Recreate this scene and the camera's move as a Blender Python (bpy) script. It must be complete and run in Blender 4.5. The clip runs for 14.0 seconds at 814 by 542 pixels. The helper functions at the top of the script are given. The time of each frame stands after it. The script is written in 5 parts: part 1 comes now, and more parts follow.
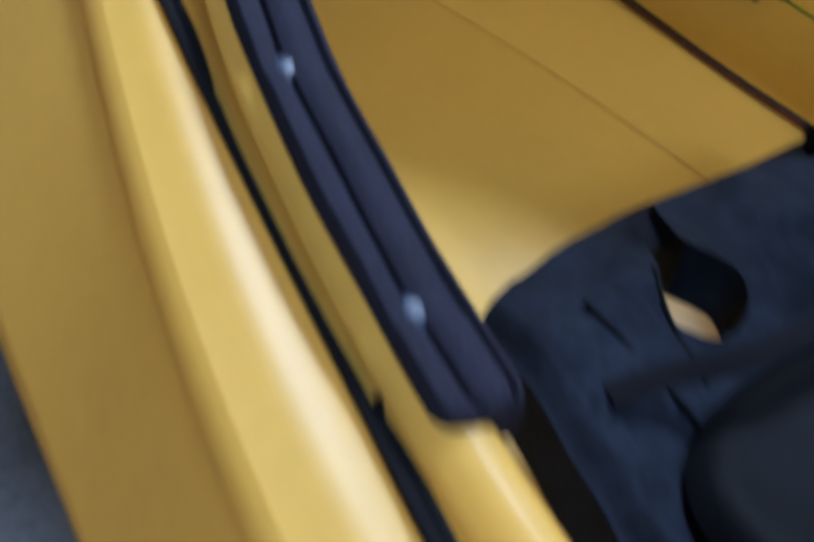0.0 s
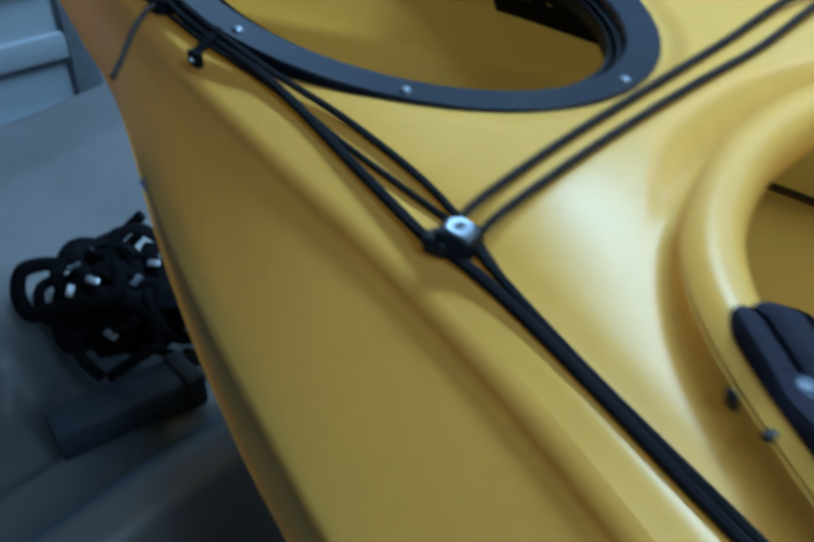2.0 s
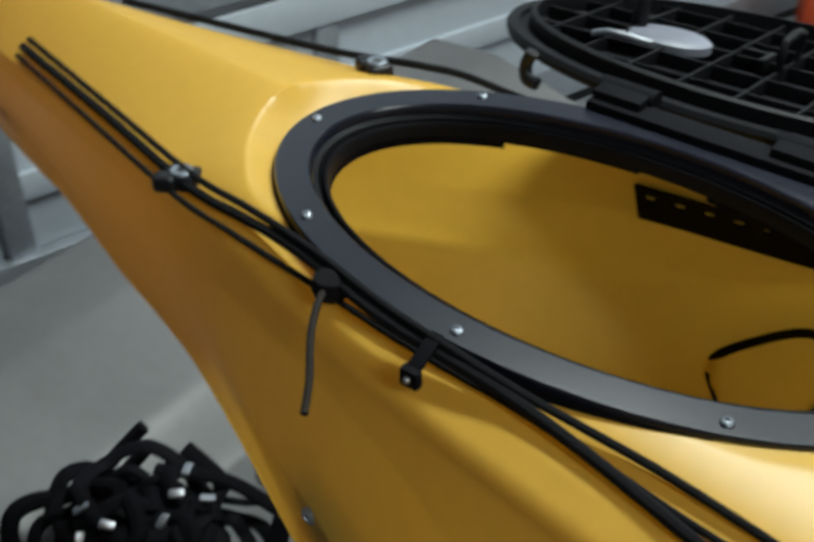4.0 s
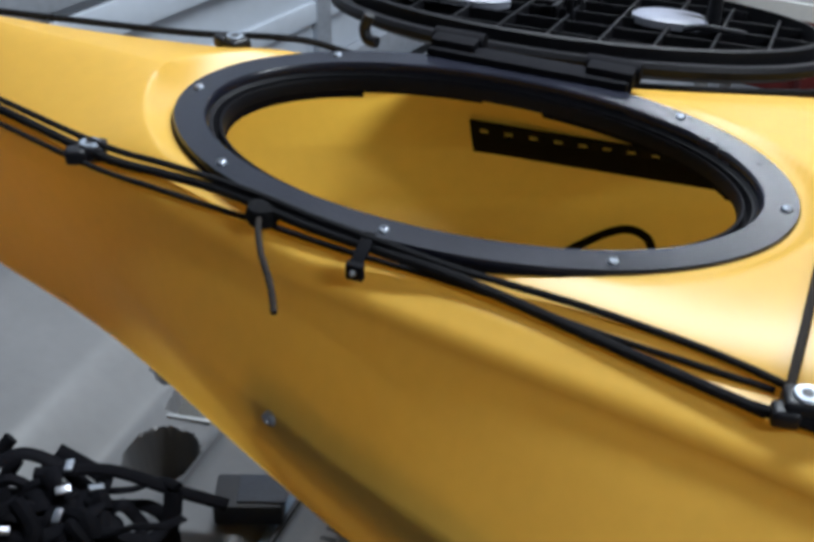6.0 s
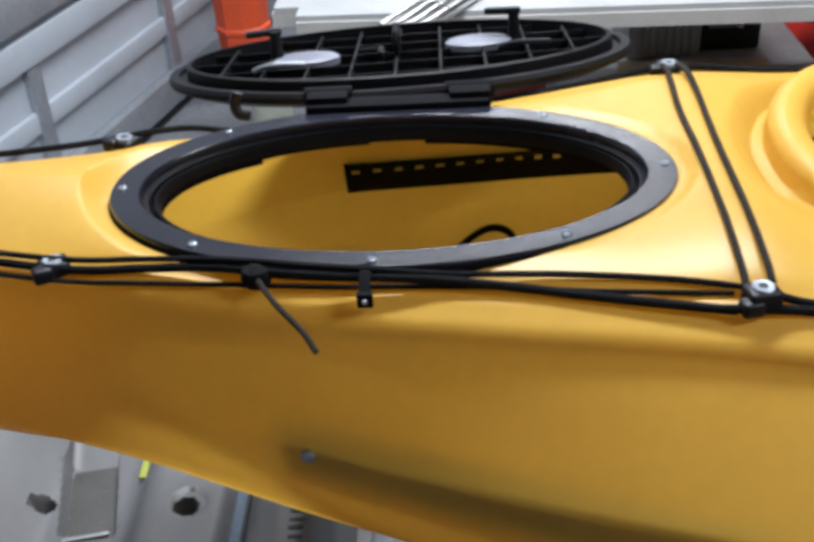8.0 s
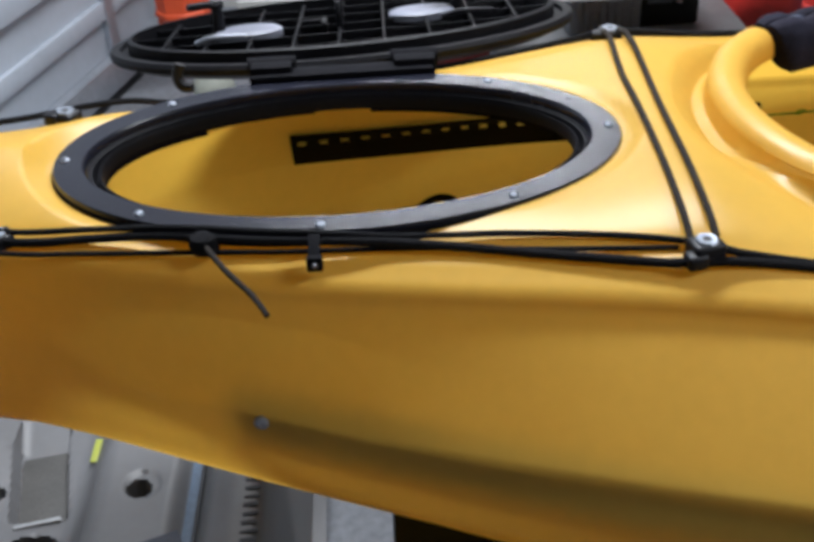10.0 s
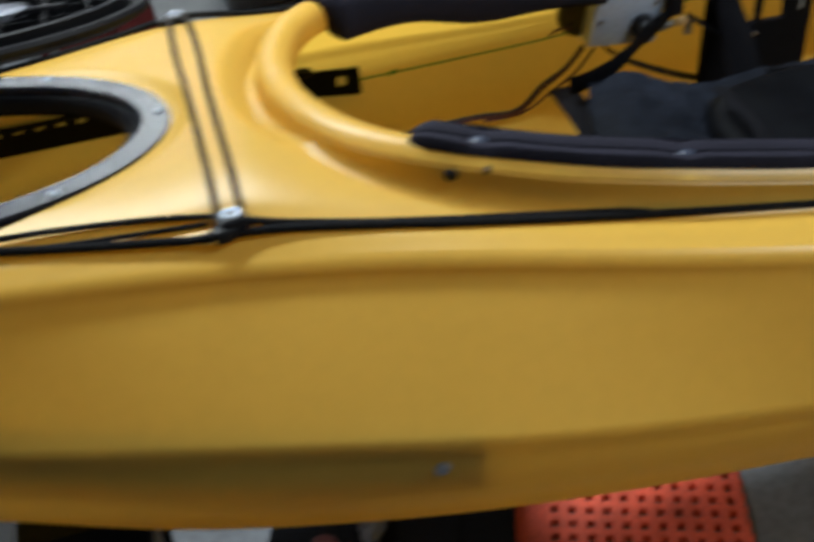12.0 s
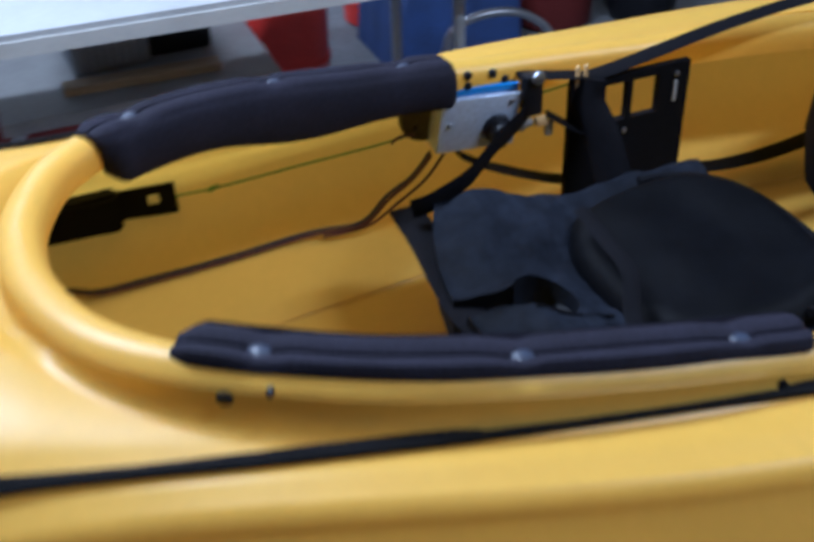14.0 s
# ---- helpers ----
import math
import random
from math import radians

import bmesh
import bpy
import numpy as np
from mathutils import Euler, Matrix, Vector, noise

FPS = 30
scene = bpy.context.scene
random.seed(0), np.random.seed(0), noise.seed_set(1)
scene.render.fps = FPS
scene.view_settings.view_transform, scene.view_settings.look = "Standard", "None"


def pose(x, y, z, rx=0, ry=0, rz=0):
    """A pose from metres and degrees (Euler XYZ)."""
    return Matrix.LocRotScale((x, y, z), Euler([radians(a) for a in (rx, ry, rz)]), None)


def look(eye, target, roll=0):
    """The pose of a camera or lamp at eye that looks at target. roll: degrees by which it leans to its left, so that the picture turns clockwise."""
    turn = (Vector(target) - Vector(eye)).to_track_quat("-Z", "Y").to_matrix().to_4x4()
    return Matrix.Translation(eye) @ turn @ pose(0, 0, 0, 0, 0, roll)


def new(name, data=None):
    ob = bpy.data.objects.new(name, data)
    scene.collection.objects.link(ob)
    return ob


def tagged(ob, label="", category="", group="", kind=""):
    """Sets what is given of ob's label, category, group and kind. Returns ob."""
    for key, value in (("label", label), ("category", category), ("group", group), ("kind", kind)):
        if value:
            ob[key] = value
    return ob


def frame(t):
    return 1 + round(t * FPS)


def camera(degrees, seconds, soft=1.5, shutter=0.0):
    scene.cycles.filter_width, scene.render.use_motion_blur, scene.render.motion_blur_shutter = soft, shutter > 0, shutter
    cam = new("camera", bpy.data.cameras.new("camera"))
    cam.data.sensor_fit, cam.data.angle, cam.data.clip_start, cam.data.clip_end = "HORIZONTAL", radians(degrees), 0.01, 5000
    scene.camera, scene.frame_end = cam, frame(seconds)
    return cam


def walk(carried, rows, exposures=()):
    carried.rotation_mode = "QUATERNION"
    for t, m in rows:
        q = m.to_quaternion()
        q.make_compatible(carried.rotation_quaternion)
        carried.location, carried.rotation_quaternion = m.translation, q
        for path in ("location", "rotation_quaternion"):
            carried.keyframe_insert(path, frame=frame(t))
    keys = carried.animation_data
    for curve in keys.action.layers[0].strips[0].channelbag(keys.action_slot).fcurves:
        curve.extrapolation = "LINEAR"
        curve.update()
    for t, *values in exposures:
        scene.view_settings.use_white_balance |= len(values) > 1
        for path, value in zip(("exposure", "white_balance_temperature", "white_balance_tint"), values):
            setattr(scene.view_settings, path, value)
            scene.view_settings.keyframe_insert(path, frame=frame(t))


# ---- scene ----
cam = camera(41.6, 14.0, 3.8, 1.0)
PATH = [
    (0, (1.134, -0.467, 1.325), (0.149, 0.473, -0.139), 10.8),
    (0.5, (1.027, -0.414, 1.331), (-0.021, 0.482, -0.118), 8.2),
    (1, (0.949, -0.418, 1.346), (-0.169, 0.49, -0.04), 6.3),
    (1.5, (0.83, -0.465, 1.359), (-0.29, 0.559, 0.057), 3.8),
    (2, (0.743, -0.526, 1.369), (-0.369, 0.508, 0.068), -1.8),
    (2.5, (0.671, -0.515, 1.371), (-0.425, 0.563, 0.091), -0.4),
    (3, (0.553, -0.464, 1.376), (-0.555, 0.623, 0.116), 0.1),
    (5.5, (0.36, -0.637, 1.392), (-0.244, 0.87, 0.225), 0.8),
    (6, (0.378, -0.672, 1.394), (-0.211, 0.835, 0.218), 1.3),
    (6.5, (0.324, -0.709, 1.4), (-0.153, 0.88, 0.282), -1.6),
    (7, (0.226, -0.755, 1.403), (-0.068, 0.885, 0.296), -3.3),
    (7.5, (0.199, -0.791, 1.419), (0.064, 0.869, 0.313), -4.1),
    (8, (0.205, -0.806, 1.428), (0.133, 0.871, 0.339), -3.6),
    (10.5, (0.203, -0.826, 1.412), (0.294, 0.818, 0.277), -3.2),
    (11, (0.244, -0.861, 1.42), (0.44, 0.724, 0.217), -3.0),
    (11.5, (0.291, -0.876, 1.43), (0.62, 0.688, 0.228), -3.5),
    (12, (0.366, -0.878, 1.436), (0.802, 0.678, 0.258), -3.0),
    (12.5, (0.442, -0.862, 1.439), (0.946, 0.693, 0.286), -1.3),
    (13, (0.504, -0.85, 1.442), (1.016, 0.719, 0.312), -0.8),
    (13.5, (0.535, -0.803, 1.438), (1.026, 0.762, 0.295), -1.5),
    (14, (0.527, -0.687, 1.439), (1.119, 0.828, 0.276), -2.0),
]
EXPOSURES = [(0, -0.05, 4900, 10), (0.5, 0.1, 4500, 4), (1, 0.2, 4400, -6), (1.5, -0.08, 4150, -9), (2, -0.4, 4300, -8), (2.5, -0.45, 6000, -18), (3, -0.4, 6900, -13), (5.5, 0.05, 6050, 6), (8, 0.25, 6350, 11), (10.5, 0.1, 6300, 12), (11, 0.05, 5900, 16), (11.5, 0.0, 5100, 12), (12, -0.1, 6300, 3), (12.5, -0.12, 6300, 7), (13, -0.12, 7200, 6), (13.5, -0.02, 6700, 4), (14, 0.12, 5150, 12)]
walk(cam, [(t, look(eye, target, roll)) for t, eye, target, roll in PATH], EXPOSURES)

# ---- light ----
world = bpy.data.worlds.new("world")
world.use_nodes = True
scene.world = world
world.node_tree.nodes["Background"].inputs[0].default_value = (0.6, 0.7, 0.9, 1)
world.node_tree.nodes["Background"].inputs[1].default_value = 0.02


def strip_light(name, at, size, watts, colour):
    data = bpy.data.lights.new(name, "AREA")
    data.shape, data.size, data.size_y = "RECTANGLE", size[0], size[1]
    data.energy, data.color = watts, colour
    ob = new(name, data)
    ob.location = at
    return ob


LAMPS = [((0.20, 0.75, 2.44), 1.2, 0.16, 66), ((2.00, -0.60, 2.44), 1.2, 0.16, 36), ((0.45, 2.85, 2.44), 1.2, 0.16, 29)]
for at, sx, sy, watts in LAMPS:
    strip_light("tube_light", at, (sx, sy), watts, (0.93, 0.97, 1.0))

# ---- materials ----


def material(name, colour, rough=0.5, metal=0.0, grain=0.0, scale=40.0, bump=0.0, blotch=0.0, spec=0.5, translucent=0.0, streak=None):
    m = bpy.data.materials.new(name)
    m.use_nodes = True
    nt = m.node_tree
    n, link = nt.nodes, nt.links.new
    b = n["Principled BSDF"]
    b.inputs["Roughness"].default_value = rough
    b.inputs["Metallic"].default_value = metal
    b.inputs["Specular IOR Level"].default_value = spec
    b.inputs["Base Color"].default_value = (*colour, 1)
    co = n.new("ShaderNodeTexCoord")
    col_out = None
    if grain or blotch:
        fine, big = n.new("ShaderNodeTexNoise"), n.new("ShaderNodeTexNoise")
        fine.inputs["Scale"].default_value, big.inputs["Scale"].default_value = scale * 6, scale * 0.35
        fine.inputs["Detail"].default_value, big.inputs["Detail"].default_value = 5, 4
        if streak:
            mp = n.new("ShaderNodeMapping")
            mp.inputs["Scale"].default_value = streak
            link(co.outputs["Object"], mp.inputs["Vector"])
            link(mp.outputs["Vector"], fine.inputs["Vector"])
            link(mp.outputs["Vector"], big.inputs["Vector"])
        else:
            link(co.outputs["Object"], fine.inputs["Vector"])
            link(co.outputs["Object"], big.inputs["Vector"])
        last = None
        for tex, amount in ((fine, grain), (big, blotch)):
            if not amount:
                continue
            ramp = n.new("ShaderNodeMapRange")
            ramp.inputs["From Min"].default_value, ramp.inputs["From Max"].default_value = 0.3, 0.7
            ramp.inputs["To Min"].default_value, ramp.inputs["To Max"].default_value = 1 - amount, 1 + amount * 0.6
            link(tex.outputs["Fac"], ramp.inputs["Value"])
            mix = n.new("ShaderNodeMix")
            mix.data_type, mix.blend_type = "RGBA", "MULTIPLY"
            mix.inputs[0].default_value = 1
            if last:
                link(last, mix.inputs[6])
            else:
                mix.inputs[6].default_value = (*colour, 1)
            link(ramp.outputs["Result"], mix.inputs[7])
            last = mix.outputs[2]
        col_out = last
        link(last, b.inputs["Base Color"])
        rr = n.new("ShaderNodeMapRange")
        rr.inputs["To Min"].default_value, rr.inputs["To Max"].default_value = rough * 0.85, min(1, rough * 1.2)
        link(big.outputs["Fac"], rr.inputs["Value"])
        link(rr.outputs["Result"], b.inputs["Roughness"])
    if bump:
        t = n.new("ShaderNodeTexNoise")
        t.inputs["Scale"].default_value, t.inputs["Detail"].default_value = scale * 8, 4
        link(co.outputs["Object"], t.inputs["Vector"])
        bp = n.new("ShaderNodeBump")
        bp.inputs["Strength"].default_value, bp.inputs["Distance"].default_value = bump, 0.002
        link(t.outputs["Fac"], bp.inputs["Height"])
        link(bp.outputs["Normal"], b.inputs["Normal"])
    if translucent:
        tr = n.new("ShaderNodeBsdfTranslucent")
        tr.inputs["Color"].default_value = (colour[0], colour[1] * 0.98, colour[2] * 0.75, 1)
        mx = n.new("ShaderNodeMixShader")
        mx.inputs[0].default_value = translucent
        link(b.outputs[0], mx.inputs[1])
        link(tr.outputs[0], mx.inputs[2])
        link(mx.outputs[0], n["Material Output"].inputs["Surface"])
    return m


YELLOW = material("yellow_polyethylene", (0.81, 0.512, 0.089), 0.36, grain=0.05, blotch=0.07, scale=14, bump=0.035, spec=0.62, translucent=0.46)
BLACK = material("black_plastic", (0.008, 0.008, 0.011), 0.42, grain=0.2, blotch=0.15, scale=30, bump=0.08, spec=0.26)
RIM = material("charcoal_hatch_plastic", (0.008, 0.009, 0.017), 0.25, grain=0.15, blotch=0.2, scale=25, bump=0.05, spec=0.55)
LIDBLACK = material("dull_black_lid_plastic", (0.006, 0.006, 0.008), 0.5, grain=0.25, blotch=0.25, scale=30, bump=0.08, spec=0.15)
MATTE = material("matte_black_plastic", (0.005, 0.005, 0.007), 0.7, grain=0.2, blotch=0.15, scale=30, bump=0.08, spec=0.06)
FOAM = material("charcoal_neoprene", (0.017, 0.016, 0.026), 0.75, grain=0.3, blotch=0.2, scale=60, bump=0.35, spec=0.10)
# seat blotches stand in for sheen; the vinyl's dark base holds the bracket's shade
CLOTH = material("grey_black_seat_cloth", (0.0085, 0.0105, 0.017), 0.75, grain=0.35, blotch=0.7, scale=22, bump=0.4, spec=0.07)
SHADECLOTH = material("shaded_black_vinyl", (0.0022, 0.0025, 0.0040), 0.58, grain=0.3, blotch=0.7, scale=14, bump=0.3, spec=0.06)
CORD = material("black_braided_cord", (0.008, 0.008, 0.010), 0.8, grain=0.5, blotch=0.2, scale=220, bump=0.8, spec=0.15)
BUNGEE = material("brown_black_bungee", (0.022, 0.017, 0.014), 0.75, grain=0.5, blotch=0.2, scale=200, bump=0.6, spec=0.2)
WEB = material("black_webbing", (0.005, 0.005, 0.007), 0.75, grain=0.4, blotch=0.2, scale=150, bump=0.6, spec=0.06)
STEEL = material("bright_steel", (0.46, 0.48, 0.53), 0.36, 1.0, grain=0.1, blotch=0.1, scale=60)
WASHER = material("dull_steel", (0.30, 0.33, 0.38), 0.45, 1.0, grain=0.15, blotch=0.2, scale=60)
ALU = material("brushed_aluminium", (0.47, 0.54, 0.68), 0.45, 0.3, grain=0.15, blotch=0.12, scale=40)
TUBE = material("aluminium_tube", (0.78, 0.79, 0.80), 0.28, 1.0, grain=0.08, blotch=0.1, scale=50)
BLUE = material("blue_plastic", (0.03, 0.22, 0.62), 0.4, grain=0.1, blotch=0.15, scale=40)
REDWIRE = material("dark_red_wire", (0.055, 0.008, 0.008), 0.5, grain=0.1, blotch=0.1, scale=60)
GREEN = material("green_cord", (0.10, 0.22, 0.03), 0.7, grain=0.3, blotch=0.2, scale=200)
TAN = material("tan_wire", (0.55, 0.36, 0.16), 0.5, grain=0.2, blotch=0.2, scale=120)
CLEARGREY = material("translucent_grey_cap", (0.24, 0.25, 0.31), 0.4, grain=0.1, blotch=0.4, scale=60, translucent=0.3)
CONCRETE = material("worn_concrete", (0.16, 0.17, 0.19), 0.7, grain=0.22, blotch=0.35, scale=9, bump=0.4)
DOORPAINT = material("white_door_steel", (0.42, 0.46, 0.52), 0.42, grain=0.04, blotch=0.12, scale=6, bump=0.05)
DOORGREY = material("galvanised_door_rail", (0.42, 0.45, 0.50), 0.4, 0.6, grain=0.12, blotch=0.25, scale=10, bump=0.05)
DARKSTEEL = material("dark_steel", (0.018, 0.019, 0.022), 0.5, 0.6, grain=0.2, blotch=0.2, scale=30)
WALLPAINT = material("drywall_paint", (0.50, 0.48, 0.45), 0.85, grain=0.06, blotch=0.12, scale=5, bump=0.15)
CEIL = material("ceiling_paint", (0.42, 0.42, 0.42), 0.9, grain=0.05, blotch=0.08, scale=5, bump=0.15)
TABLETOP = material("white_moulded_plastic", (0.34, 0.35, 0.36), 0.5, grain=0.06, blotch=0.10, scale=20, bump=0.2)
TABLESKIRT = material("grey_moulded_plastic", (0.40, 0.40, 0.39), 0.55, grain=0.06, blotch=0.10, scale=20, bump=0.2)
# base colour lightened to make up for the table's shade on the shelf box
SLATE = material("lightened_slate_plastic", (0.26, 0.28, 0.32), 0.5, grain=0.15, blotch=0.25, scale=20)
JUG = material("cloudy_white_plastic", (0.50, 0.52, 0.46), 0.45, grain=0.08, blotch=0.2, scale=25, translucent=0.25)
# base far below off-white: the kayak's shade on the dinghy is in the colour
BEIGE = material("shaded_off_white_gelcoat", (0.135, 0.135, 0.14), 0.45, grain=0.05, blotch=0.22, scale=9, bump=0.06)
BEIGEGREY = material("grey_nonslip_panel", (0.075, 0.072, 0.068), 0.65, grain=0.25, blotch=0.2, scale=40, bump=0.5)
BOATBLUE = material("grey_blue_rubber", (0.09, 0.13, 0.19), 0.55, grain=0.2, blotch=0.25, scale=30, bump=0.2)
OLIVE = material("dirty_olive_plastic", (0.075, 0.065, 0.022), 0.6, grain=0.3, blotch=0.4, scale=40, spec=0.2)
DARKHOLE = material("dark_brown_plastic", (0.10, 0.085, 0.065), 0.6, grain=0.3, blotch=0.3, scale=40)
REDMAT = material("red_rubber_mat", (0.74, 0.105, 0.055), 0.6, grain=0.25, blotch=0.35, scale=35, bump=0.4)
RED = material("red_plastic", (0.60, 0.035, 0.025), 0.42, grain=0.08, blotch=0.2, scale=14)
ORANGE = material("orange_red_plastic", (0.78, 0.10, 0.03), 0.42, grain=0.08, blotch=0.15, scale=14)
MAROON = material("maroon_plastic", (0.09, 0.014, 0.013), 0.55, grain=0.1, blotch=0.25, scale=14, spec=0.2)
NAVY = material("navy_fabric", (0.018, 0.045, 0.16), 0.7, grain=0.3, blotch=0.3, scale=25, bump=0.5)
GREYPL = material("grey_plastic", (0.32, 0.33, 0.34), 0.5, grain=0.1, blotch=0.15, scale=25)
WHITEPL = material("white_paper", (0.75, 0.76, 0.78), 0.6, grain=0.05, blotch=0.1, scale=25)
WOOD = material("pale_wood", (0.42, 0.31, 0.19), 0.6, grain=0.25, blotch=0.25, scale=12, streak=(1, 12, 12))
INK = material("black_ink", (0.02, 0.02, 0.025), 0.6, grain=0.1, blotch=0.2, scale=60)
YELLOWTAG = material("yellow_green_tag", (0.33, 0.36, 0.05), 0.5, grain=0.1, blotch=0.1, scale=40)

# ---- mesh helpers ----


def part(name, bm, mat, parent=None, label="", smooth=True):
    me = bpy.data.meshes.new(name)
    bm.normal_update()
    bm.to_mesh(me)
    bm.free()
    me.materials.append(mat)
    if smooth:
        me.polygons.foreach_set("use_smooth", [True] * len(me.polygons))
        me.set_sharp_from_angle(angle=radians(38))
    ob = new(name, me)
    if parent:
        ob.parent = parent
    if label:
        ob["label"] = label
    return ob


def thing(name, label, category, group="", kind=""):
    return tagged(new(name), label, category, group, kind)


def spline(pts, n=8):
    """Points along a smooth curve through pts."""
    pts = [Vector(p) for p in pts]
    out = []
    for i in range(len(pts) - 1):
        p0, p1, p2, p3 = pts[max(i - 1, 0)], pts[i], pts[i + 1], pts[min(i + 2, len(pts) - 1)]
        for k in range(n):
            t = k / n
            out.append(0.5 * ((2 * p1) + (p2 - p0) * t + (2 * p0 - 5 * p1 + 4 * p2 - p3) * t * t + (3 * p1 - p0 - 3 * p2 + p3) * t ** 3))
    out.append(pts[-1])
    return out


def add_tube(bm, pts, r, n=8, flat=1.0, taper=None):
    """A tube along pts; flat < 1 squashes it into a band, taper scales it from 0 to 1 along its run."""
    rings = []
    side = None
    for i, p in enumerate(pts):
        d = (pts[min(i + 1, len(pts) - 1)] - pts[max(i - 1, 0)]).normalized()
        if side is None:
            side = d.cross(Vector((0, 0, 1)))
            if side.length < 0.1:
                side = d.cross(Vector((0, 1, 0)))
        side = (side - d * side.dot(d)).normalized()
        up = d.cross(side)
        rr = r * taper(i / (len(pts) - 1)) if taper else r
        rings.append([bm.verts.new(p + rr * (math.cos(a) * side + flat * math.sin(a) * up)) for a in (2 * math.pi * k / n for k in range(n))])
    for a, b in zip(rings, rings[1:]):
        for k in range(n):
            bm.faces.new((a[k], a[(k + 1) % n], b[(k + 1) % n], b[k]))
    bm.faces.new(rings[0][::-1])
    bm.faces.new(rings[-1])


def tube(name, pts, r, mat, parent=None, label="", n=8, steps=8, flat=1.0):
    bm = bmesh.new()
    add_tube(bm, spline(pts, steps), r, n, flat)
    bmesh.ops.recalc_face_normals(bm, faces=bm.faces)
    return part(name, bm, mat, parent, label)


def add_box(bm, at, size, bevel=0.0, turn=None, seg=2):
    """A box, its middle at `at`, bevelled."""
    got = bmesh.ops.create_cube(bm, size=1)["verts"]
    m = Matrix.Translation(at) @ (turn.to_4x4() if turn else Matrix()) @ Matrix.Diagonal((*size, 1))
    bmesh.ops.transform(bm, matrix=m, verts=got)
    if bevel:
        bmesh.ops.bevel(bm, geom=list({e for v in got for e in v.link_edges}), offset=bevel, segments=seg, affect="EDGES", profile=0.6)


def box(name, at, size, mat, parent=None, label="", bevel=0.004, turn=None):
    bm = bmesh.new()
    add_box(bm, at, size, bevel, turn)
    return part(name, bm, mat, parent, label)


def add_lathe(bm, at, prof, n=20, turn=None, sx=1.0, sy=1.0):
    """A turned shape: prof is a run of (radius, height)."""
    m = Matrix.Translation(at) @ (turn.to_4x4() if turn else Matrix())
    rings = [[bm.verts.new(m @ Vector((sx * r * math.cos(2 * math.pi * k / n), sy * r * math.sin(2 * math.pi * k / n), z))) for k in range(n)] for r, z in prof]
    for a, b in zip(rings, rings[1:]):
        for k in range(n):
            bm.faces.new((a[k], a[(k + 1) % n], b[(k + 1) % n], b[k]))
    for ring, flip in ((rings[0], True), (rings[-1], False)):
        if (ring[0].co - ring[n // 2].co).length > 1e-4:
            bm.faces.new(ring[::-1] if flip else ring)


def lathe(name, at, prof, mat, parent=None, label="", n=20, turn=None, sx=1.0, sy=1.0):
    bm = bmesh.new()
    add_lathe(bm, at, prof, n, turn, sx, sy)
    bmesh.ops.recalc_face_normals(bm, faces=bm.faces)
    return part(name, bm, mat, parent, label)


def screw(at, parent, r=0.0042, turn=None, name="screw", mat=None):
    bm = bmesh.new()
    add_lathe(bm, at, [(r, -0.002), (r, 0.0008), (r * 0.8, 0.0018), (r * 0.42, 0.0022), (r * 0.36, 0.0009), (0.00005, 0.0009)], 14, turn)
    return part(name, bm, mat or STEEL, parent, "small bright steel screw head")


def lerp_table(x, table):
    return float(np.interp(x, [a for a, _ in table], [b for _, b in table]))


def smooth_table(x, table, d=0.03):
    return sum(lerp_table(x + k * d, table) for k in (-2, -1, 0, 1, 2)) / 5


def smoothstep(a, b, x):
    t = min(1, max(0, (x - a) / (b - a)))
    return t * t * (3 - 2 * t)


# ---- kayak: its lines ----
GUNWALE_Y = [(-0.62, 0.0), (-0.5, 0.03), (-0.3, 0.075), (-0.09, 0.118), (0.035, 0.143), (0.15, 0.168), (0.256, 0.186), (0.40, 0.204), (0.51, 0.226), (0.61, 0.258), (0.755, 0.305), (0.936, 0.350), (1.2, 0.375), (1.5, 0.365), (1.9, 0.28), (2.3, 0.16), (2.6, 0.04), (2.65, 0.0)]
CHINE_Y = [(-0.62, 0.0), (-0.4, 0.0332), (-0.12, 0.103), (0.02, 0.172), (0.1, 0.206), (0.18, 0.238), (0.33, 0.287), (0.556, 0.353), (0.7, 0.379), (0.95, 0.407), (1.3, 0.421), (1.6, 0.3927), (2.0, 0.284), (2.4, 0.13), (2.65, 0.0)]
WIDE_Y = [(-0.6, -0.002), (-0.344, 0.04), (-0.172, 0.0862), (-0.086, 0.117), (0, 0.157), (0.086, 0.1986), (0.172, 0.2352), (0.3, 0.285), (0.404, 0.317), (0.55, 0.354), (0.705, 0.379), (0.95, 0.404), (1.2, 0.419), (1.6, 0.383), (2.0, 0.27), (2.4, 0.12), (2.62, 0.0)]
GUNWALE_Z = [(-0.62, 0.99), (-0.3, 0.985), (-0.1, 0.98), (0.4, 0.977), (0.6, 0.970), (0.95, 0.953), (1.2, 0.938), (1.6, 0.93), (2.65, 0.98)]
CROWN_Z = [(-0.62, 1.02), (-0.3, 1.025), (-0.1, 1.016), (0.0, 1.001), (0.38, 1.003), (0.42, 1.011), (0.46, 1.010), (0.50, 0.998), (0.58, 0.984), (0.70, 0.974), (0.95, 0.959), (1.6, 0.955), (2.65, 1.0)]
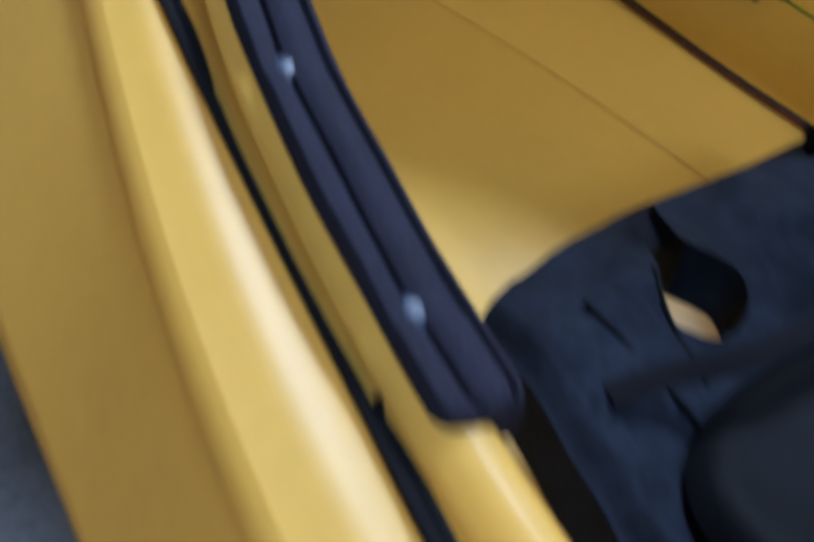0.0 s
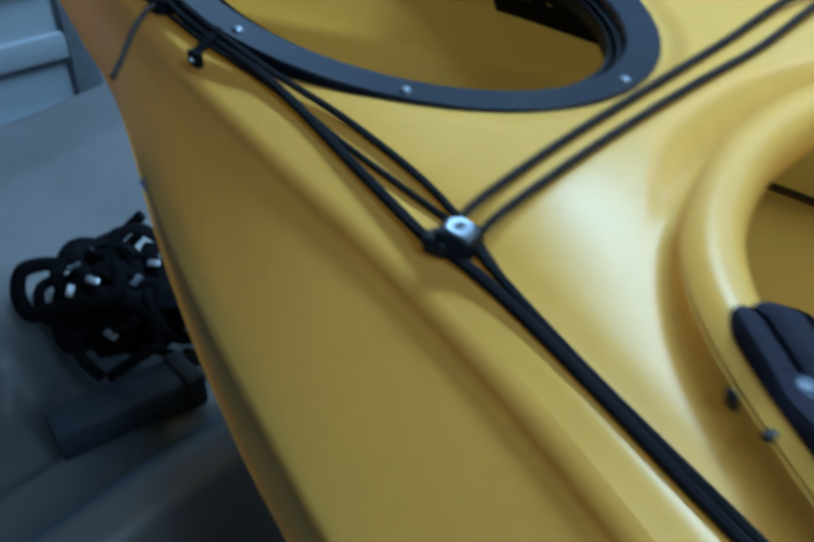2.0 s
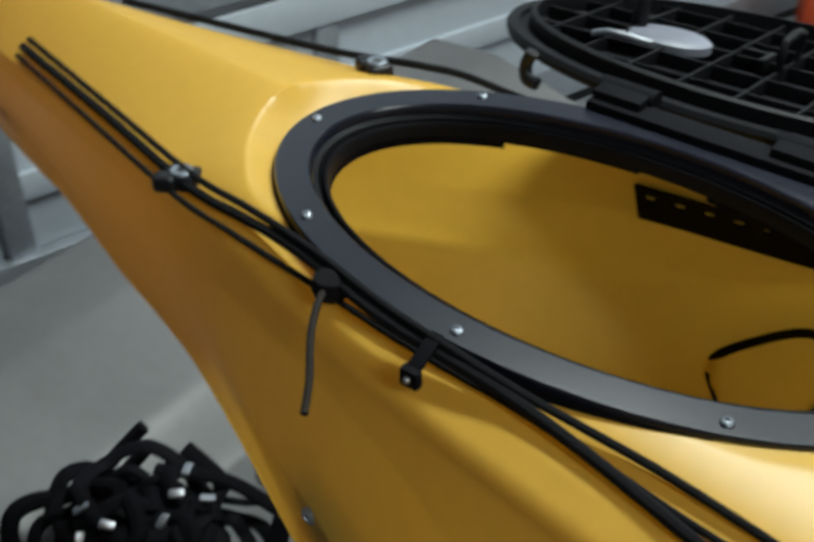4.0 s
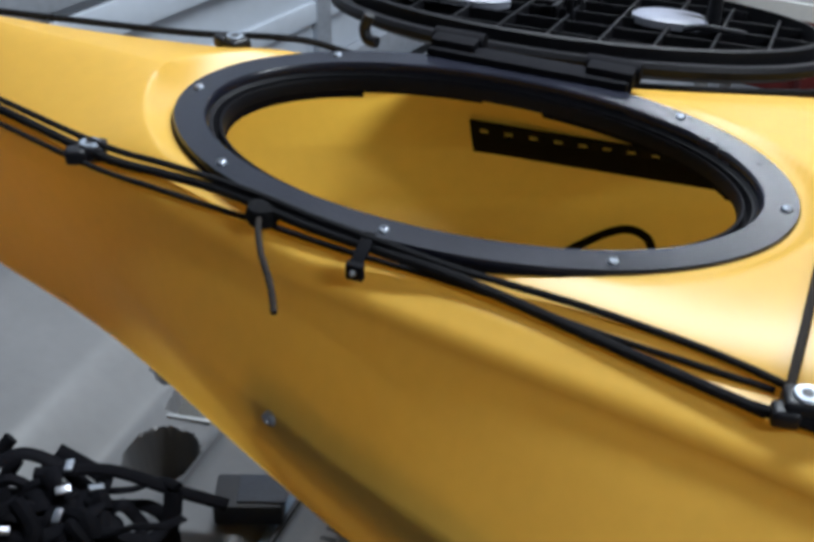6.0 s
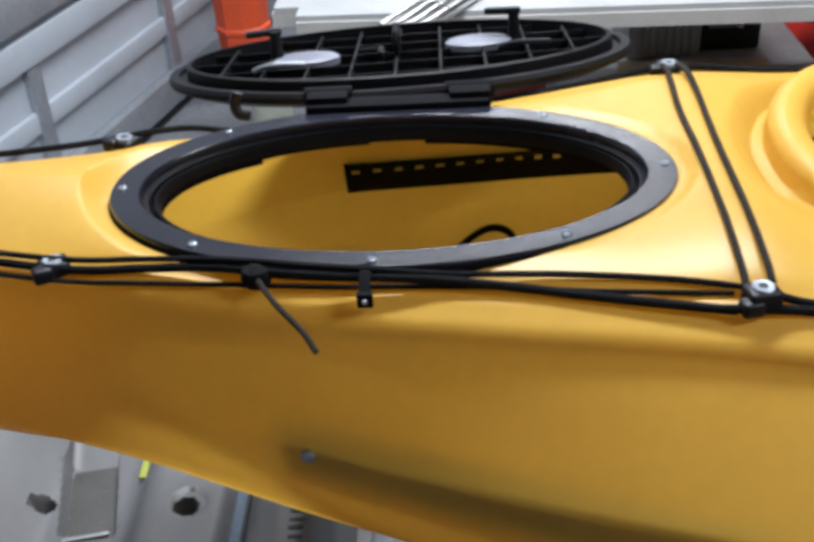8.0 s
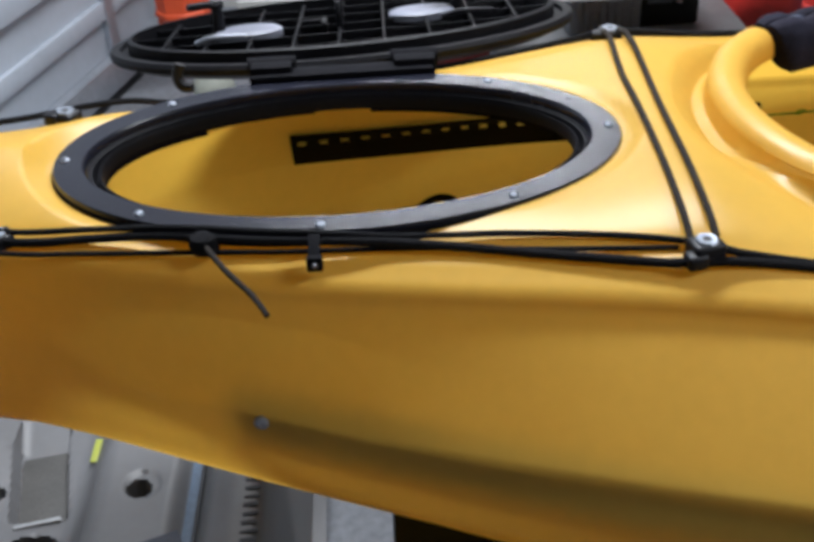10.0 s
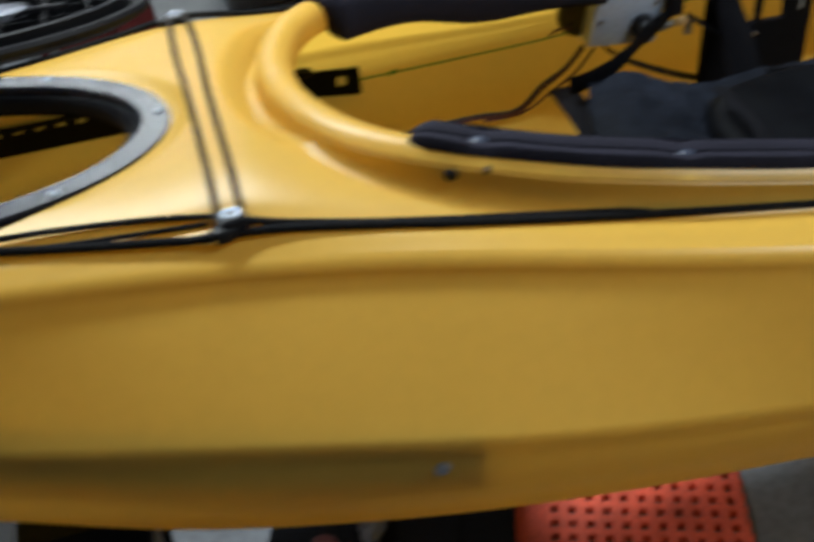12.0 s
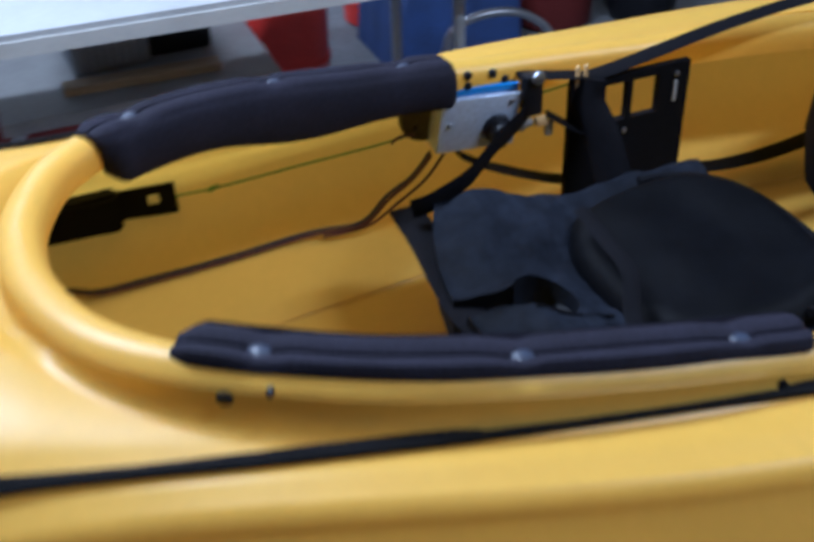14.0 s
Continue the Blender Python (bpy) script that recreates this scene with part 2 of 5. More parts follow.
CHINE_Z = [(-0.62, 0.90), (0.0, 0.878), (0.5, 0.873), (0.95, 0.852), (1.3, 0.84), (2.65, 0.9)]
KEEL_Z = [(-0.62, 0.93), (-0.5, 0.82), (-0.3, 0.755), (-0.2, 0.735), (-0.1, 0.714), (0.0, 0.703), (0.4, 0.695), (1.5, 0.695), (2.2, 0.72), (2.65, 0.9)]
LIP_Y = [(0.502, 0.0), (0.504, 0.03), (0.5132, 0.066), (0.5304, 0.103), (0.5544, 0.133), (0.584, 0.157), (0.624, 0.18), (0.69, 0.2109), (0.766, 0.235), (0.84, 0.251), (0.912, 0.263), (1.0, 0.272), (1.1, 0.278), (1.25, 0.278), (1.38, 0.2641), (1.48, 0.238), (1.55, 0.19), (1.59, 0.12), (1.602, 0.06), (1.604, 0.0)]
LIP_Z = [(0.49, 1.016), (0.58, 1.010), (0.766, 0.994), (0.912, 0.979), (1.0, 0.966), (1.2, 0.948), (1.45, 0.945), (1.62, 0.955)]
GUNWALE_Y = [(x, y) for x, y in GUNWALE_Y if x < -0.2] + [(x / 20, smooth_table(x / 20, GUNWALE_Y, 0.055)) for x in range(-4, 40)] + [(x, y) for x, y in GUNWALE_Y if x > 2.1]
HATCH = (0.1625, -0.0005)


def sag(x, y):
    """The hull is slightly twisted: its far edge drops along the cockpit and stands up behind the hatch."""
    return 0.020 * smoothstep(0.62, 0.90, x) * smoothstep(0.02, 0.22, y) - 0.014 * smoothstep(0.06, 0.19, y) * math.exp(-((x - 0.42) / 0.13) ** 2)


def deck_z(x, y):
    yg = max(smooth_table(x, GUNWALE_Y), 1e-3)
    v = min(1.0, abs(y) / yg)
    zg, zc = smooth_table(x, GUNWALE_Z), smooth_table(x, CROWN_Z, 0.015)
    fore = smoothstep(-0.02, -0.14, x) if x > -0.14 else 1.0
    dip = 0.0016 * (math.exp(-((v - 0.93) / 0.03) ** 2) * 0.6 - math.exp(-((v - 0.86) / 0.05) ** 2))
    shape = (1 - v ** 1.25) * fore + (1 - v ** 4) * (1 - fore)
    z = zg + (zc - zg) * shape + dip * (1 - fore)
    e = math.hypot((x - HATCH[0]) / 0.241, (y - HATCH[1]) / 0.1445)
    bow = 1 - smoothstep(-0.06, 0.05, x)
    rise = min(1, max(0, (e - 1.008 - 0.002 * bow) / (0.055 + 0.025 * bow)))
    flat = 1 - rise ** (1.7 - 0.5 * bow)
    return z * (1 - flat) + min(z, 0.9945 + 0.005 * smoothstep(0.15, 0.38, x)) * flat - sag(x, y) * (1 - flat)


def hull_section(x):
    """Half the hull's section from the gunwale to the keel: (y, z)."""
    yg, yc, yw = smooth_table(x, GUNWALE_Y), smooth_table(x, CHINE_Y), smooth_table(x, WIDE_Y)
    zg, zc, zk = smooth_table(x, GUNWALE_Z), smooth_table(x, CHINE_Z), smooth_table(x, KEEL_Z)
    zw = max(0.8065, zk + 0.06)
    low = max(0.0, yw - 0.150 - 0.016 * smoothstep(0.15, 0.4, x))
    f = min(1.0, max(0.1, (yc - yg) / 0.05))
    sy, sz = yg + 0.0135 * f, zg - 0.019
    side = [(sy + (yc - sy) * t, sz + (zc - sz) * t) for t in (0.0, 0.3, 0.6, 0.9)]
    ctrl = [(yg, zg), (yg + 0.0055 * f, zg - 0.0035), (yg + 0.0105 * f, zg - 0.010)] + side + [(yc * 1.0, zc - 0.001), (yc * 0.75 + yw * 0.25, zc - 0.014), (yw * 1.005, zw + 0.028), (yw * 0.99, zw), (max(yw * 0.55, yw - 0.042 - 0.02 * (1 - smoothstep(0.05, 0.4, x))), zk + (zw - zk) * 0.55), (max(yw * 0.33, low) + 0.010 * f, zk + (zw - zk) * 0.285), (max(yw * 0.33, low), zk + (zw - zk) * 0.225), (max(yw * 0.33, low) - 0.010 * f, zk + (zw - zk) * 0.212), (max(yw * 0.16, low * 0.6), zk + (zw - zk) * 0.13), (0.0, zk)]
    return [(p.x, p.y) for p in spline([(a, b, 0) for a, b in ctrl], 3)]


def hull_y(x, z):
    """The hull's half breadth at height z."""
    sec = hull_section(x)
    zs = [p[1] for p in sec][::-1]
    return float(np.interp(z, zs, [p[0] for p in sec][::-1]))


def lip_loop(offset=0.0):
    """The coaming's plan, closed: (point, outward normal, height)."""
    half = spline([(a, -b, 0) for a, b in LIP_Y], 6)
    pts = half + [Vector((p.x, -p.y, 0)) for p in half[-2:0:-1]]
    out = []
    for i, p in enumerate(pts):
        d = (pts[(i + 1) % len(pts)] - pts[i - 1]).normalized()
        nrm = Vector((-d.y, d.x, 0))
        if nrm.dot(p - Vector((1.05, 0, 0))) < 0:
            nrm = -nrm
        out.append((p + nrm * offset, nrm, lerp_table(p.x, LIP_Z) - sag(p.x, p.y)))
    return out


LOOP = lip_loop()
MOAT = 0.05


def groove_at(p):
    """1 where the coaming stands in a groove (round its front), 0 where it rises straight from the deck."""
    return smoothstep(-0.125, -0.02, p.y) * (1 - smoothstep(0.56, 0.74, p.x))


def moat(p):
    """How far out the coaming's foot reaches."""
    return MOAT * (0.60 + 0.40 * groove_at(p))


def near_loop(x, y):
    """Distance to the coaming's plan, outward positive, and the place on its outer edge."""
    best = min(LOOP, key=lambda q: (q[0].x - x) ** 2 + (q[0].y - y) ** 2)
    d = Vector((x, y, 0)) - best[0]
    s = d.dot(best[1])
    w = moat(best[0])
    return s, w, best[0] + best[1] * w


# ---- kayak ----
kayak = thing("kayak", "yellow plastic sit-inside kayak with its black hatch lid open", "kayak")
XS = [-0.62 + 0.02 * i for i in range(22)] + [-0.19 + 0.0025 * i for i in range(76)] + [0.0 + 0.005 * i for i in range(92)] + [0.46 + 0.01 * i for i in range(115)] + [1.62 + 0.05 * i for i in range(21)]

bm = bmesh.new()
rows = []
for x in XS:
    sec = hull_section(x)
    rows.append([bm.verts.new((x, -y, z)) for y, z in sec] + [bm.verts.new((x, y, z - sag(x, y) * smoothstep(0.80, 0.94, z))) for y, z in sec[-2::-1]])
for a, b in zip(rows, rows[1:]):
    for k in range(len(a) - 1):
        bm.faces.new((a[k], b[k], b[k + 1], a[k + 1]))
part("hull", bm, YELLOW, kayak)

bm = bmesh.new()
NV = 140
grid = [[None] * (NV + 1) for _ in XS]
info = {}
for i, x in enumerate(XS):
    yg = max(smooth_table(x, GUNWALE_Y), 1e-3)
    for j in range(NV + 1):
        y = yg * (2 * j / NV - 1)
        px, py, inside = x, y, False
        e = math.hypot((x - HATCH[0]) / 0.226, (y - HATCH[1]) / 0.126)
        if e < 1:
            inside = True
            if e > 0.05:
                px, py = HATCH[0] + (x - HATCH[0]) / e, HATCH[1] + (y - HATCH[1]) / e
        elif 0.40 < x < 1.70:
            s, w, q = near_loop(x, y)
            if s < w:
                inside = True
                px, py = q.x, q.y
        lim = max(smooth_table(px, GUNWALE_Y), 1e-3)
        py = max(-lim, min(lim, py))
        v = bm.verts.new((px, py, deck_z(px, py)))
        grid[i][j] = v
        info[v] = inside
for i in range(len(XS) - 1):
    for j in range(NV):
        q = (grid[i][j], grid[i + 1][j], grid[i + 1][j + 1], grid[i][j + 1])
        if not all(info[v] for v in q):
            bm.faces.new(q)
bmesh.ops.delete(bm, geom=[v for v in bm.verts if not v.link_faces], context="VERTS")
part("deck", bm, YELLOW, kayak)

# coaming: moat, riser, rounded lip and inner wall
# (offset, depth in the moat, share of the riser's height)
FOOT = [(0.055, 0.0002, 0.0), (0.051, 0.0, 0.0), (0.047, -0.0020, 0.03), (0.041, -0.006, 0.13), (0.035, -0.011, 0.42), (0.029, -0.0135, 0.72), (0.0235, -0.0115, 0.93)]
LIP = [(0.0195, -0.010), (0.0175, -0.008), (0.018, -0.006), (0.0165, 0.0), (0.012, 0.005), (0.004, 0.0072), (-0.004, 0.0068), (-0.011, 0.003), (-0.0155, -0.004), (-0.017, -0.014), (-0.0165, -0.03), (-0.0155, -0.046), (-0.012, -0.05)]
bm = bmesh.new()
rings = []
for p, nrm, z in LOOP:
    ring = []
    w = moat(p) / MOAT
    groove = groove_at(p)
    places = []
    for o, low, share in FOOT:
        q = p + nrm * max(0.0197 + 0.01 * (o - 0.02), o * w)
        lim = smooth_table(q.x, GUNWALE_Y)
        q.y = max(-lim, min(lim, q.y))
        d = deck_z(q.x, q.y)
        places.append((q.x, q.y, d + low * groove + max(0.0, z - 0.004 - d) * share * (1 - groove) + 0.0002))
    for k, (o, dz) in enumerate(LIP):
        q = p + nrm * o
        if dz < -0.02:
            dz = -0.014 + (dz + 0.014) * (0.18 + 0.30 * smoothstep(0.56, 0.80, p.x))
        if k == 0:
            dz = -0.021 * groove - 0.004 * (1 - groove)
        if k in (1, 2):
            dz *= groove
            dz -= 0.0025 * (1 - groove) / k
        places.append((q.x, q.y, z + dz))
    ring = [bm.verts.new(q) for q in places]
    rings.append(ring)
for a, b in zip(rings, rings[1:] + rings[:1]):
    for k in range(len(FOOT) + len(LIP) - 1):
        bm.faces.new((a[k], b[k], b[k + 1], a[k + 1]))
bmesh.ops.recalc_face_normals(bm, faces=bm.faces)
part("coaming", bm, YELLOW, kayak)


def ellipse_ring(name, prof, mat, parent, n=96, label="", at=(HATCH[0], HATCH[1], 0), turn=None):
    """A closed band round the hatch: prof is a run of (half length, half width, height)."""
    bm = bmesh.new()
    m = Matrix.Translation(at) @ (turn.to_4x4() if turn else Matrix())
    rings = [[bm.verts.new(m @ Vector((a * math.cos(2 * math.pi * k / n), b * math.sin(2 * math.pi * k / n), z))) for k in range(n)] for a, b, z in prof]
    for r, s in zip(rings, rings[1:]):
        for k in range(n):
            bm.faces.new((r[k], r[(k + 1) % n], s[(k + 1) % n], s[k]))
    bmesh.ops.recalc_face_normals(bm, faces=bm.faces)
    return part(name, bm, mat, parent, label)


# added black ring: the rim's dark under-edge and the shadow gap below it
ellipse_ring("rim_gap_ring", [(0.2405, 0.1435, 0.990), (0.2416, 0.1446, 0.991), (0.2418, 0.1448, 0.9965), (0.2410, 0.1440, 0.998), (0.239, 0.142, 0.998)], MATTE, kayak, label="black ring for the rim's dark under-edge and shadow gap")
hatch_rim = ellipse_ring("hatch_rim", [(0.2402, 0.1432, 0.993), (0.2402, 0.1432, 1.0), (0.2390, 0.1420, 1.002), (0.2155, 0.12, 1.002), (0.214, 0.1185, 1.0005), (0.213, 0.1178, 0.994), (0.2145, 0.1190, 0.986)], RIM, kayak, label="charcoal moulded plastic hatch rim")
ellipse_ring("throat", [(0.2128, 0.1176, 0.9945), (0.2105, 0.1160, 0.9925), (0.209, 0.1150, 0.9925), (0.208, 0.1142, 0.989), (0.2065, 0.1128, 0.984), (0.2045, 0.1114, 0.983), (0.2040, 0.1108, 0.992), (0.202, 0.1088, 0.993), (0.2008, 0.1078, 0.991), (0.200, 0.107, 0.982), (0.2015, 0.1085, 0.981), (0.2055, 0.1115, 0.982), (0.2125, 0.117, 0.986)], LIDBLACK, hatch_rim, label="dull black stepped throat of the hatch")
for deg in (0.5, 53, 132, 181, 228.5, 267, 306):
    a = radians(deg)
    screw((HATCH[0] + 0.2303 * math.cos(a), HATCH[1] + 0.1335 * math.sin(a), 1.002), hatch_rim, 0.0039, mat=WASHER)

for a0, a1, deep in ((20, 82, 0.003), (97, 128, 0.0015), (128, 205, 0.006)):
    bm = bmesh.new()
    rows = []
    for k in range(25):
        a = radians(a0 + (a1 - a0) * k / 24)
        rows.append([bm.verts.new((HATCH[0] + ra * math.cos(a), HATCH[1] + (ra - 0.093) * math.sin(a), z)) for ra, z in ((0.2003, 0.984), (0.2003, 0.981 - deep), (0.203, 0.981 - deep), (0.203, 0.984))])
    for r, s in zip(rows, rows[1:]):
        for q in range(4):
            bm.faces.new((r[q], s[q], s[(q + 1) % 4], r[(q + 1) % 4]))
    bm.faces.new(rows[0])
    bm.faces.new(rows[-1][::-1])
    bmesh.ops.recalc_face_normals(bm, faces=bm.faces)
    part("collar", bm, MATTE, hatch_rim, "black collar below the rim")

# hinge plate and knuckles on the rim's far side
bm = bmesh.new()
add_box(bm, (0.165, 0.142, 1.0045), (0.175, 0.022, 0.008), 0.002)
part("hinge_plate", bm, MATTE, hatch_rim)
for x in (0.098, 0.235):
    bm = bmesh.new()
    add_box(bm, (x, 0.151, 1.006), (0.040, 0.026, 0.018), 0.003)
    add_tube(bm, [Vector((x - 0.023, 0.159, 1.008)), Vector((x + 0.023, 0.159, 1.008))], 0.009, 12)
    bmesh.ops.recalc_face_normals(bm, faces=bm.faces)
    part("hinge_knuckle", bm, MATTE, hatch_rim)

# lid, folded right over on its hinge with the ribbed inside up
LID = Matrix.Translation((0.161, 0.161, 1.006)) @ Matrix.Rotation(radians(-1.7), 4, "Y") @ Matrix.Rotation(radians(-9), 4, "X")
lid = new("hatch_lid")
lid.parent = kayak
lid["label"] = "black ribbed plastic hatch lid folded open, inside up"
lid.matrix_basis = LID


def lid_part(name, bm, mat=LIDBLACK, label=""):
    return part(name, bm, mat, lid, label)


LA, LB, LC = 0.254, 0.152, 0.158
bm = bmesh.new()
m96 = 96
prof = [(LA - 0.06, LB - 0.06, -0.022), (LA - 0.02, LB - 0.02, -0.017), (LA, LB, -0.008), (LA + 0.0015, LB + 0.0015, -0.002), (LA - 0.001, LB - 0.001, 0.002), (LA - 0.010, LB - 0.010, 0.002), (LA - 0.011, LB - 0.011, -0.003), (LA - 0.019, LB - 0.019, -0.003), (LA - 0.020, LB - 0.020, 0.010), (LA - 0.022, LB - 0.022, 0.0115), (LA - 0.025, LB - 0.025, 0.0115), (LA - 0.026, LB - 0.026, -0.004), (LA - 0.030, LB - 0.030, -0.006)]
rings = [[bm.verts.new((a * math.cos(2 * math.pi * k / m96), LC + b * math.sin(2 * math.pi * k / m96), z)) for k in range(m96)] for a, b, z in prof]
for r, s in zip(rings, rings[1:]):
    for k in range(m96):
        bm.faces.new((r[k], r[(k + 1) % m96], s[(k + 1) % m96], s[k]))
bm.faces.new(rings[0][::-1])
bm.faces.new(rings[-1])
bmesh.ops.recalc_face_normals(bm, faces=bm.faces)
lid_part("lid_shell", bm)
for k in range(-4, 5):
    x = k * 0.047
    half = (LB - 0.027) * math.sqrt(max(0, 1 - (x / (LA - 0.026)) ** 2))
    bm = bmesh.new()
    add_box(bm, (x, LC, 0.0005), (0.0022, 2 * half, 0.013), 0.0005)
    lid_part("rib", bm)
for k in range(-2, 3):
    y = k * 0.046
    half = (LA - 0.027) * math.sqrt(max(0, 1 - (y / (LB - 0.026)) ** 2))
    bm = bmesh.new()
    add_box(bm, (0, LC + y, 0.0), (2 * half, 0.0022, 0.012), 0.0005)
    lid_part("rib", bm)
for x in (-0.067, 0.070):
    bm = bmesh.new()
    add_box(bm, (x, 0.004, 0.0), (0.030, 0.022, 0.010), 0.002)
    lid_part("hinge_leaf", bm, MATTE)
# turn latches: a shaft, a lever across its end, and a pale domed cap behind
for x, y, turn in ((-0.132, 0.150, 0.3), (0.130, 0.175, -0.2)):
    latch = new("turn_latch")
    latch.parent = lid
    bm = bmesh.new()
    add_lathe(bm, (x, y, 0), [(0.007, -0.004), (0.007, 0.012), (0.006, 0.034), (0.008, 0.036), (0.008, 0.040), (0.0001, 0.041)], 14)
    part("shaft", bm, BLACK, latch)
    bm = bmesh.new()
    add_box(bm, (x - 0.012, y, 0.039), (0.040, 0.012, 0.007), 0.0025, Matrix.Rotation(turn, 3, "Z"))
    part("lever", bm, BLACK, latch)
    bm = bmesh.new()
    add_lathe(bm, (x + (0.032 if x < 0 else -0.040), y - 0.004, 0.0), [(0.037, 0.002), (0.037, 0.009), (0.033, 0.0115), (0.020, 0.0125), (0.0001, 0.0125)], 28, None, 1.0, 0.72)
    part("cap", bm, CLEARGREY, latch, "scuffed translucent grey plastic cap")
    bm = bmesh.new()
    add_tube(bm, spline([(x - 0.02, y - 0.045, 0.008), (x + 0.0, y - 0.050, 0.014), (x + 0.035, y - 0.047, 0.012)], 6), 0.003, 8)
    bmesh.ops.recalc_face_normals(bm, faces=bm.faces)
    part("clip", bm, STEEL if x < 0 else BLACK, latch)
bm = bmesh.new()
add_tube(bm, spline([(0.0, LC - 0.02, 0.0), (0.0, LC - 0.02, 0.03), (0.0, LC + 0.02, 0.03), (0.0, LC + 0.02, 0.0)], 4), 0.0035, 8)
bmesh.ops.recalc_face_normals(bm, faces=bm.faces)
lid_part("handle_loop", bm)
bm = bmesh.new()
add_box(bm, (-0.03, LC + 0.012, 0.004), (0.03, 0.006, 0.012), 0.002)
add_box(bm, (-0.018, LC + 0.0, 0.004), (0.006, 0.03, 0.014), 0.002)
lid_part("catch", bm)

bm = bmesh.new()
add_tube(bm, spline([(0.008, 0.168, 1.012), (0.004, 0.166, 1.000), (0.008, 0.163, 0.991), (0.018, 0.161, 0.990)], 6), 0.0055, 10)
bmesh.ops.recalc_face_normals(bm, faces=bm.faces)
part("lid_hook", bm, BLACK, hatch_rim, "black plastic catch hook beside the hinge")

# padded sleeves on the coaming
PAD = [(0.006, 0.001), (0.0100, 0.003), (0.0118, 0.0065), (0.0105, 0.0115), (0.008, 0.0152), (0.002, 0.0158), (-0.002, 0.0138), (-0.0038, 0.0088), (-0.0056, 0.0138), (-0.010, 0.0165), (-0.017, 0.0162), (-0.0225, 0.0130), (-0.0250, 0.0070), (-0.0275, 0.0110), (-0.032, 0.006), (-0.0355, -0.01), (-0.034, -0.044), (-0.031, -0.051), (-0.022, -0.050), (-0.0195, -0.02)]


def coaming_pad(side, x0, x1, drop, studs, label):
    sleeve = new("coaming_pad")
    sleeve.parent = kayak
    sleeve["label"] = label
    run = [q for q in LOOP if q[0].y * side > 0 and x0 <= q[0].x <= x1]
    run.sort(key=lambda q: q[0].x)
    bm = bmesh.new()
    rings = []
    for i, (p, nrm, z) in enumerate(run):
        tuck = smoothstep(0, 0.012, p.x - x0) * 0.35 + 0.65
        near = min(abs(p.x - sx) for sx in studs)
        dent = 0.004 * math.exp(-(near / 0.010) ** 2)
        wob = 0.0004 * math.sin(p.x * 55 + side)
        ring = []
        for o, dz in PAD:
            zz = dz * (drop if dz < -0.025 else 1)
            if dz > 0.008 and -0.025 < o < 0.012:
                zz -= dent
            if dz < -0.025:
                zz += 0.002 * math.sin(p.x * 9 + 1)
                if side > 0:
                    zz -= 0.0135 * math.exp(-((p.x - 0.76) / 0.07) ** 2)
            q = p + nrm * (o * tuck + wob * (1 if o > 0 else -1))
            ring.append(bm.verts.new((q.x, q.y, z + zz * tuck)))
        rings.append(ring)
    n = len(PAD)
    # rounded end
    p, nrm, z = run[-1]
    along = Vector((nrm.y, -nrm.x, 0))
    along *= 1 if along.x > 0 else -1
    last = [v.co.copy() for v in rings[-1]]
    mid = sum(last, Vector()) / n
    for step, size in ((0.004, 0.95), (0.0075, 0.84), (0.010, 0.66), (0.0115, 0.40)):
        rings.append([bm.verts.new(mid + (c - mid) * size + along * step) for c in last])
    for a, b in zip(rings, rings[1:]):
        for k in range(n):
            bm.faces.new((a[k], b[k], b[(k + 1) % n], a[(k + 1) % n]))
    bm.faces.new(rings[0])
    bm.faces.new(rings[-1][::-1])
    bmesh.ops.recalc_face_normals(bm, faces=bm.faces)
    part("sleeve", bm, FOAM, sleeve)
    for sx in studs:
        p, nrm, z = min(run, key=lambda q: abs(q[0].x - sx))
        bm = bmesh.new()
        q = p - nrm * 0.0035
        add_lathe(bm, (q.x, q.y, z + 0.0075), [(0.0090, 0.0), (0.0088, 0.002), (0.007, 0.0040), (0.0035, 0.0050), (0.0001, 0.0053)], 16)
        part("stud", bm, STUDGREY, sleeve, "glossy blue-grey plastic stud")


STUDGREY = material("glossy_blue_grey", (0.026, 0.034, 0.06), 0.42, grain=0.1, blotch=0.1, scale=60)
coaming_pad(-1, 0.577, 0.980, 0.55, (0.627, 0.775, 0.921), "charcoal neoprene pad sleeved over the coaming")
coaming_pad(1, 0.565, 0.945, 0.62, (0.610, 0.748, 0.893), "charcoal neoprene pad sleeved over the coaming")

# foot-brace rails inside the hull, fixed by screws through the sides


